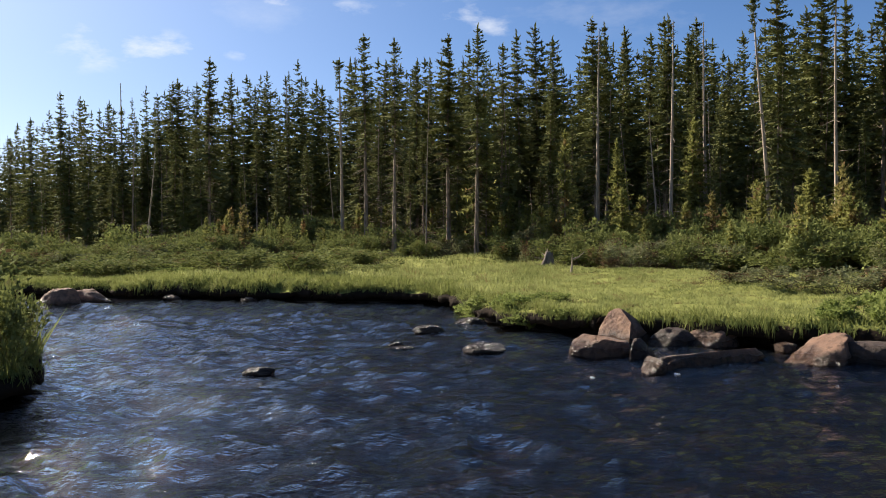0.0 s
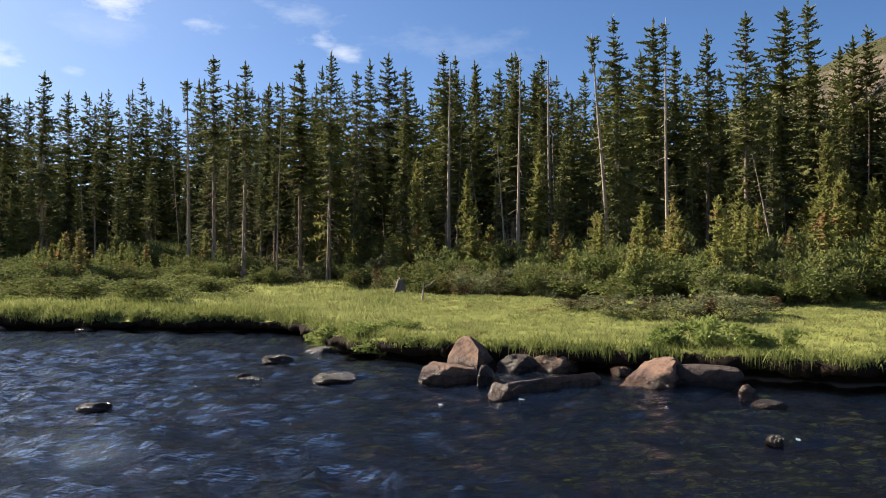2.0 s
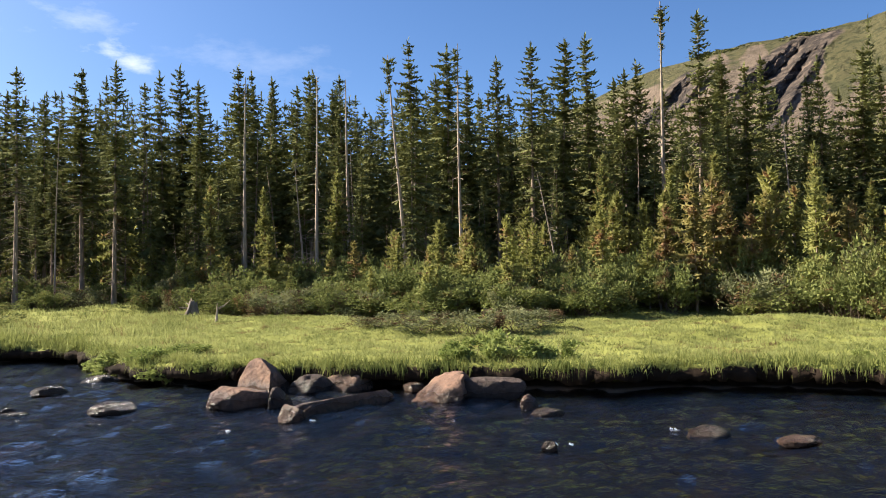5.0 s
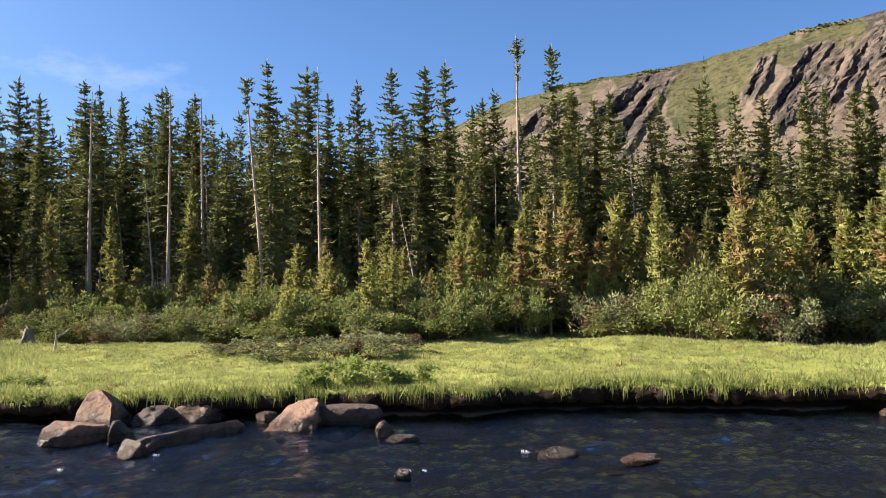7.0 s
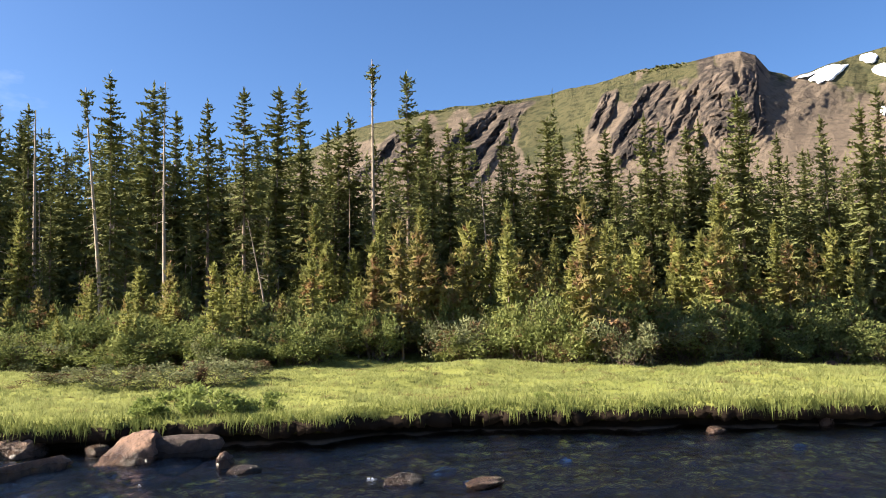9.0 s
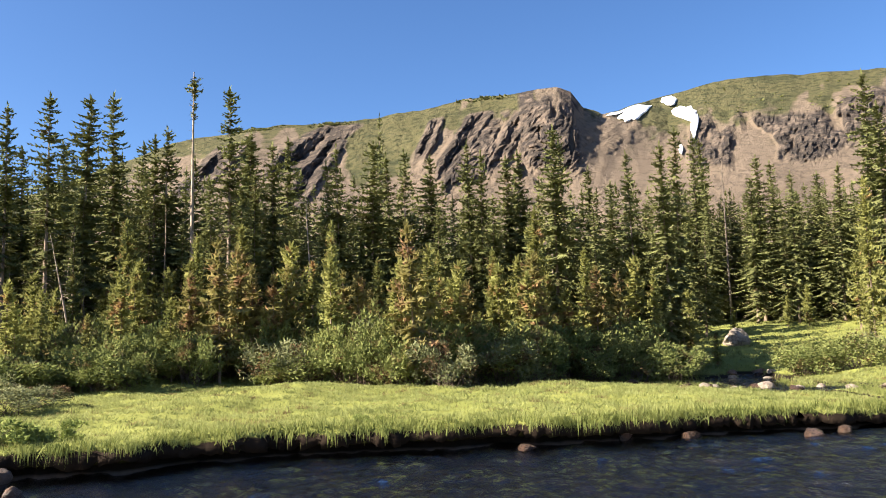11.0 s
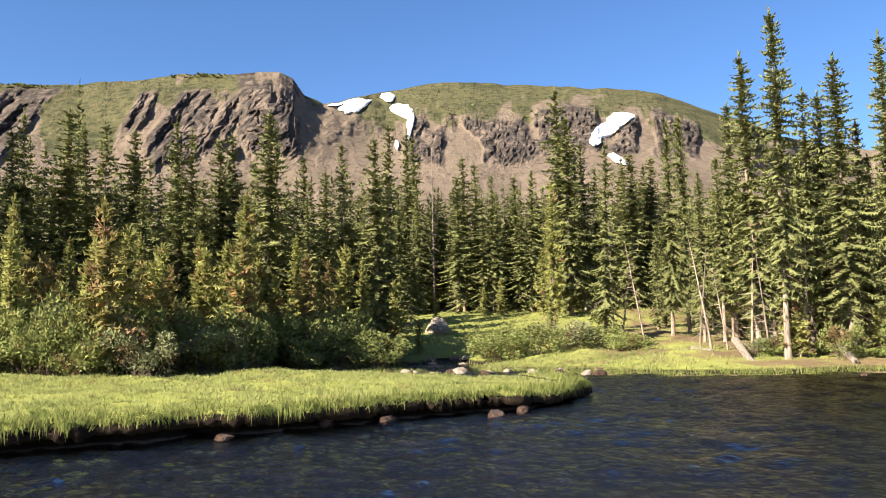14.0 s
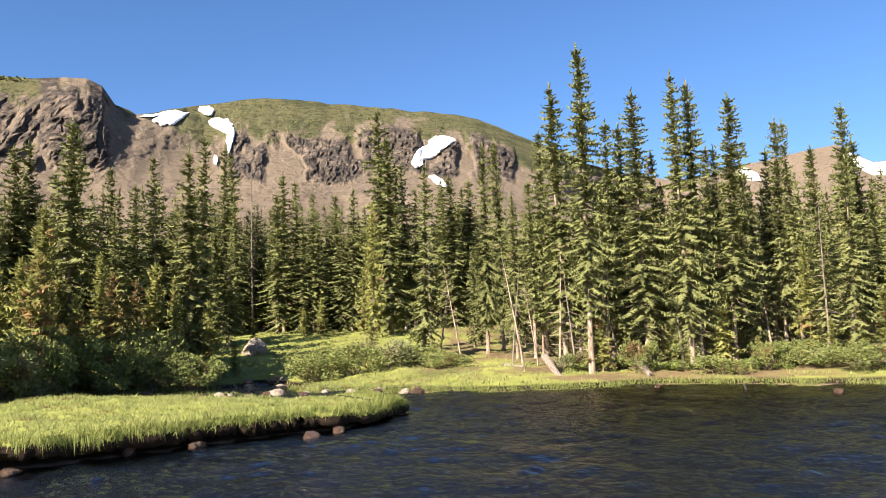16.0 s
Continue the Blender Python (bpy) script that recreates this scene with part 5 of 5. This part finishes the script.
for k in range(24):
    u = rng.random()
    x, y = 31.5 + 7.0 * u, 7.9 + 1.8 * u + rng.choice((-1, 1)) * rng.uniform(0.4, 1.0)
    ob = tagged(new("stone", stones[k % 4]), "pale rounded stone lying beside the small brook", "stone", "stones of the brook")
    ob.matrix_basis = pose(x, y, ground_at(x, y) + 0.02, rng.uniform(-15, 15), rng.uniform(-15, 15), rng.uniform(0, 360)) @ Matrix.Scale(rng.uniform(0.4, 1.3), 4)


# ---- dead wood ----
def log(p, q, r, seed, label, name="log"):
    """A weathered length of trunk from p to q, with a hollow broken end and stubs."""
    rg = random.Random(seed)
    p, q = Vector(p), Vector(q)
    d = (q - p).normalized()
    side = d.cross(Vector((0, 0, 1))).normalized()
    up = side.cross(d)
    sides, rings = 12, 9
    verts, faces = [], []
    for i in range(rings):
        u = i / (rings - 1)
        c = p.lerp(q, u) + up * 0.03 * math.sin(5 * u + seed)
        for k in range(sides):
            a = 2 * math.pi * k / sides
            rr = r * (1.15 - 0.3 * u) * (1 + 0.10 * math.sin(3 * a + seed) + rg.uniform(-.04, .04))
            jag = d * (rg.uniform(-0.05, 0.09) if i in (0, rings - 1) else 0)
            verts.append(tuple(c + (side * math.cos(a) + up * math.sin(a)) * rr + jag))
    for i in range(rings - 1):
        for k in range(sides):
            s, t = i * sides + k, i * sides + (k + 1) % sides
            faces.append((s, t, t + sides, s + sides))
    for base, c in ((0, p + d * 0.08), ((rings - 1) * sides, q - d * 0.06)):
        verts.append(tuple(c))
        faces += [(base + k, base + (k + 1) % sides, len(verts) - 1) for k in range(sides)]
    ob = tagged(new(name), label, "log", "dead wood on the shores")
    part("trunk", mesh_of("log_trunk", verts, faces, MAT_LOG, True), ob)
    for _ in range(3):
        sv, sf = [], []
        c = p.lerp(q, rg.uniform(0.2, 0.8))
        limb(sv, sf, c, side * rg.choice((-1, 1)) + up * rg.uniform(0, 1), r * rg.uniform(1.6, 2.6), r * 0.18, rg, 3, 5)
        part("stub", mesh_of("log_stub", sv, sf, MAT_LOG), ob)
    return ob


def shore_log(az0, d0, z0, az1, d1, z1, r, seed, label):
    (x0, y0), (x1, y1) = at(az0, d0), at(az1, d1)
    return log((x0, y0, z0), (x1, y1, z1), r, seed, label)


shore_log(94.8, 32.8, 0.95, 95.9, 31.0, 0.22, 0.13, 1, "short thick grey log leaning down the pond shore")
shore_log(100.9, 32.6, 0.80, 101.7, 31.4, 0.22, 0.12, 2, "grey weathered log slanting down the bank of the pond")
shore_log(92.2, 34.5, 0.55, 93.4, 33.6, 0.45, 0.16, 3, "twisted grey root stock lying on brown earth")
shore_log(113.4, 32.2, 0.55, 117.2, 31.8, 0.65, 0.10, 4, "fallen grey trunk lying along the pond shore")
shore_log(107.5, 26.6, 0.22, 107.7, 26.9, -0.25, 0.035, 5, "thin dead snag sticking out of the pond")


def stump(x, y, seed, h, label):
    """A grey root stump: a jagged crown over spreading roots."""
    rg = random.Random(seed)
    z = ground_at(x, y)
    ob = tagged(new("stump"), label, "stump", "dead wood on the shores")
    verts, faces = [], []
    sides, rings = 14, 7
    for i in range(rings):
        u = i / (rings - 1)
        for k in range(sides):
            a = 2 * math.pi * k / sides
            rr = h * (0.62 - 0.42 * u ** 0.6) * (1 + 0.25 * math.sin(3 * a + seed) + rg.uniform(-.08, .08))
            verts.append((rr * math.cos(a) + 0.12 * h * u, rr * math.sin(a), h * (u + (rg.uniform(-0.1, 0.35) if i == rings - 1 else 0)) - 0.1))
    for i in range(rings - 1):
        for k in range(sides):
            s, t = i * sides + k, i * sides + (k + 1) % sides
            faces.append((s, t, t + sides, s + sides))
    verts.append((0.1 * h, 0, h * 0.7))
    faces += [((rings - 1) * sides + k, (rings - 1) * sides + (k + 1) % sides, len(verts) - 1) for k in range(sides)]
    part("body", mesh_of("stump_body", verts, faces, MAT_LOG, True), ob)
    for k in range(4):
        sv, sf = [], []
        a = rg.uniform(0, 6.28)
        limb(sv, sf, (0.2 * h * math.cos(a), 0.2 * h * math.sin(a), h * rg.uniform(0.1, 0.8)), (math.cos(a), math.sin(a), rg.uniform(-0.2, 0.6)), h * rg.uniform(0.5, 0.9), 0.06 * h, rg, 4, 5)
        part("root", mesh_of("stump_root", sv, sf, MAT_LOG), ob)
    ob.matrix_basis = pose(x, y, z)
    return ob


stump(3.9, 31.0, 3, 0.58, "silver-grey weathered root stump in the meadow grass")
rg3 = random.Random(12)
sv, sf = [], []
limb(sv, sf, (0, 0, -0.1), (0.25, 0, 1), 0.75, 0.06, rg3, 6, 7)
limb(sv, sf, (0.1, 0, 0.45), (0.9, 0, 0.5), 0.55, 0.045, rg3, 5, 6)
bent = tagged(new("dead_branch", mesh_of("dead_branch", sv, sf, MAT_DEAD)), "bent grey dead branch standing in the grass", "branch", "dead wood on the shores")
bent.matrix_basis = pose(4.35, 28.2, ground_at(4.35, 28.2))

for k in range(30):
    az = 95.5 + 26 * (k + rng.random()) / 30
    x, y = at(az, 32.0 + 2.6 * rng.random())
    if 0.5 < shore_distance(np.array([x]), np.array([y]))[0] < 4:
        bush(HERB if k % 3 else GREEN, x, y, rng.uniform(0.5, 0.9), rng.uniform(0.4, 0.8), rng.uniform(0, 360))
# undergrowth below the trees of the pond shore
for k in range(52):
    az = 95.5 + 27 * (k + rng.random()) / 52
    x, y = at(az, 32.4 + 6.0 * rng.random())
    if shore_distance(np.array([x]), np.array([y]))[0] < 1.0:
        continue
    if k % 2 == 0:
        planted(rng.choice(YOUNG), x, y, rng.uniform(0.9, 3.0), 3.2, 1.1, rng.uniform(0, 360))
    else:
        bush(GREY if k % 3 == 1 else GREEN, x, y, rng.uniform(0.4, 0.75), rng.uniform(0.25, 0.6), rng.uniform(0, 360))


# ---- grass ----
def grass(name, places, blades, low, high, width, lean, material, label, seed, taper=None):
    """Tufts of single blades at the places (arrays x, y); one mesh."""
    rg = np.random.default_rng(seed)
    x, y = np.repeat(places[0], blades), np.repeat(places[1], blades)
    n = len(x)
    x, y = x + rg.normal(0, 0.07, n), y + rg.normal(0, 0.07, n)
    s = shore_distance(x, y)
    keep = s > 0.02
    x, y, s = x[keep], y[keep], s[keep]
    n = len(x)
    z = surface_z(x, y) - 0.02
    h = rg.uniform(low, high, n) * (0.35 + 1.3 * fbm(x * 0.9, y * 0.9, 3, seed))
    a = rg.uniform(0, 2 * np.pi, n)
    b = rg.uniform(0, 2 * np.pi, n)
    q = h * rg.uniform(0.1, lean, n)
    w = width * rg.uniform(0.6, 1.3, n) * (1 + np.hypot(x, y) / 40)
    p0 = np.stack([x - w * np.cos(a), y - w * np.sin(a), z], -1)
    p1 = np.stack([x + w * np.cos(a), y + w * np.sin(a), z], -1)
    p2 = np.stack([x + q * np.cos(b), y + q * np.sin(b), z + h], -1)
    v = np.stack([p0, p1, p2], 1).reshape(-1, 3)
    f = np.arange(3 * n).reshape(n, 3)
    return tagged(new(name, mesh_of(name, v, f, material)), label, "grass", kind="stuff")


rg_ = np.random.default_rng(4)


def scatter(n, lo, hi, az_lo, az_hi, d_lo, d_hi, thin=1.0):
    """Even random places in a sector of the plan whose distance from the shore lies between lo and hi."""
    az, d = np.radians(rg_.uniform(az_lo, az_hi, n)), np.sqrt(rg_.uniform(d_lo ** 2, d_hi ** 2, n))
    x, y = d * np.sin(az), d * np.cos(az)
    s = shore_distance(x, y)
    k = (s > lo) & (s < hi)
    return x[k], y[k]


grass("meadow_grass", scatter(52000, 0.1, 30, -4, 90, 11, 34), 7, 0.025, 0.10, 0.009, 1.3, MAT_GRASS, "short yellow-green sunlit meadow grass", 21)
grass("meadow_grass", scatter(22000, 0.1, 40, -32, 8, 20, 56), 5, 0.06, 0.22, 0.010, 0.8, MAT_GRASS, "rough green grass beyond the stream", 22)
def turfed(places):
    """Leaves out most places on the brown litter under the trees of the pond shore."""
    x, y = places
    keep = litter_share(x, y) < rg_.uniform(0.15, 1.0, len(x))
    return x[keep], y[keep]


grass("meadow_grass", turfed(scatter(16000, 0.1, 40, 70, 122, 24, 62)), 5, 0.05, 0.16, 0.010, 0.8, MAT_GRASS, "green grass of the forest glade and shore", 23)
grass("grass_tussocks", scatter(1500, 0.15, 9, -3, 84, 11, 31), 24, 0.04, 0.13, 0.008, 1.3, MAT_GRASS, "taller green grass tussocks in the meadow", 29)
grass("grass_tussocks", scatter(1800, 0.15, 12, -3, 84, 11, 34), 24, 0.04, 0.14, 0.008, 1.3, MAT_GRASS, "taller pale grass tussocks in the meadow", 30)
grass("bank_grass", scatter(130000, 0.0, 0.45, -30, 118, 8, 34), 8, 0.06, 0.20, 0.008, 1.0, MAT_SEDGE, "long green sedge along the cut bank", 24)
grass("bank_grass", scatter(16000, 0.02, 2.2, -32, 1, 21, 40), 8, 0.06, 0.22, 0.010, 1.0, MAT_SEDGE, "long green sedge on the far bank", 27)
grass("bank_grass", scatter(9000, 0.0, 3.0, -60, -20, 6, 22), 9, 0.2, 0.55, 0.009, 0.8, MAT_SEDGE, "tall dark sedge on the near bank", 25)
for x, y, s, t in [(-5.05, 9.2, 0.5, 0.72), (-5.4, 8.5, 0.6, 0.7), (-5.6, 9.9, 0.55, 0.75), (-7.6, 12.2, 1.0, 1.1), (-8.3, 10.9, 1.0, 1.1), (-9.5, 13.5, 1.1, 1.0)]:
    bush(GREEN, x, y, s, t, rng.uniform(0, 360))


def hanging(places, blades, seed):
    """Blades that bend out over the lip of the bank and hang towards the water."""
    rg = np.random.default_rng(seed)
    x, y = np.repeat(places[0], blades), np.repeat(places[1], blades)
    n = len(x)
    x, y = x + rg.normal(0, 0.05, n), y + rg.normal(0, 0.05, n)
    e = 0.15
    dx = (shore_distance(x + e, y) - shore_distance(x - e, y)) / (2 * e) + rg.normal(0, 0.35, n)
    dy = (shore_distance(x, y + e) - shore_distance(x, y - e)) / (2 * e) + rg.normal(0, 0.35, n)
    z = surface_z(x, y)
    ok = z > 0.2
    x, y, z, dx, dy = x[ok], y[ok], z[ok], dx[ok], dy[ok]
    n = len(x)
    clump = 0.25 + 1.3 * fbm(x * 1.2, y * 1.2, 2, 71) ** 1.5
    out, drop = rg.uniform(0.05, 0.20, n) * clump, rg.uniform(0.0, 0.19, n) * clump
    w = rg.uniform(0.003, 0.007, n)
    tx, ty = -dy * w, dx * w
    mid = np.stack([x - dx * out * 0.6, y - dy * out * 0.6, z + 0.08 * clump], -1)
    v = np.stack([np.stack([x - tx, y - ty, z - 0.03], -1), np.stack([x + tx, y + ty, z - 0.03], -1), mid + np.stack([tx, ty, 0 * tx], -1),
                  mid - np.stack([tx, ty, 0 * tx], -1), np.stack([x - dx * out, y - dy * out, z - drop], -1)], 1).reshape(-1, 3)
    i = 5 * np.arange(n)[:, None]
    me = bpy.data.meshes.new("bank_grass")
    me.from_pydata(v.tolist(), [], (i + [0, 1, 2, 3]).tolist() + (i + [3, 2, 4]).tolist())
    me.materials.append(MAT_SEDGE)
    return tagged(new("bank_grass", me), "long sedge hanging over the dark cut bank", "grass", kind="stuff")


grass("meadow_grass", scatter(9000, 0.1, 12, -180, 180, 0.0, 9), 6, 0.03, 0.10, 0.008, 1.0, MAT_GRASS, "short meadow grass on the near bank", 28)
hanging(scatter(80000, 0.0, 0.16, -30, 118, 8, 34), 14, 26)


# ---- broken water ----
def splash(x, y, size, seed, streak=0.5):
    """White water where the stream breaks over a stone: small flat blobs and drops trailing downstream."""
    rg = random.Random(seed)
    verts, faces = [], []
    for k in range(22):
        u = rg.random()
        r = size * rg.uniform(0.04, 0.16) * (1 - 0.6 * u)
        cx, cy = rg.gauss(0, 0.22 * size) + streak * u * size, rg.gauss(0, 0.16 * size) - 0.6 * streak * u * size
        cz = rg.uniform(0.0, 0.02) * (1 - u)
        base = len(verts)
        for j in range(6):
            a = 6.283 * j / 6
            q = r * rg.uniform(0.6, 1.3)
            verts.append((cx + 1.5 * q * math.cos(a), cy + q * math.sin(a), cz - 0.02))
        verts.append((cx, cy, cz + r * 0.5))
        faces += [(base + j, base + (j + 1) % 6, base + 6) for j in range(6)]
    ob = tagged(new("foam", mesh_of("foam", verts, faces, MAT_FOAM, True)), "white foam where the stream breaks over a stone", "foam", kind="stuff")
    ob.matrix_basis = pose(x, y, 0.015)
    return ob


for k, (x, y, q) in enumerate([(-7.8, 23.5, 0.9), (-8.9, 21.9, 0.6), (-6.5, 17.5, 0.45), (-7.2, 18.1, 0.4), (-2.6, 11.2, 0.35), (3.05, 10.85, 0.22), (4.7, 9.85, 0.14), (5.05, 7.9, 0.16), (6.75, 7.95, 0.26),
                              (7.6, 6.75, 0.18), (5.2, 7.8, 0.12), (1.9, 10.6, 0.16)]):
    splash(x, y, 0.34 * q, 500 + k)
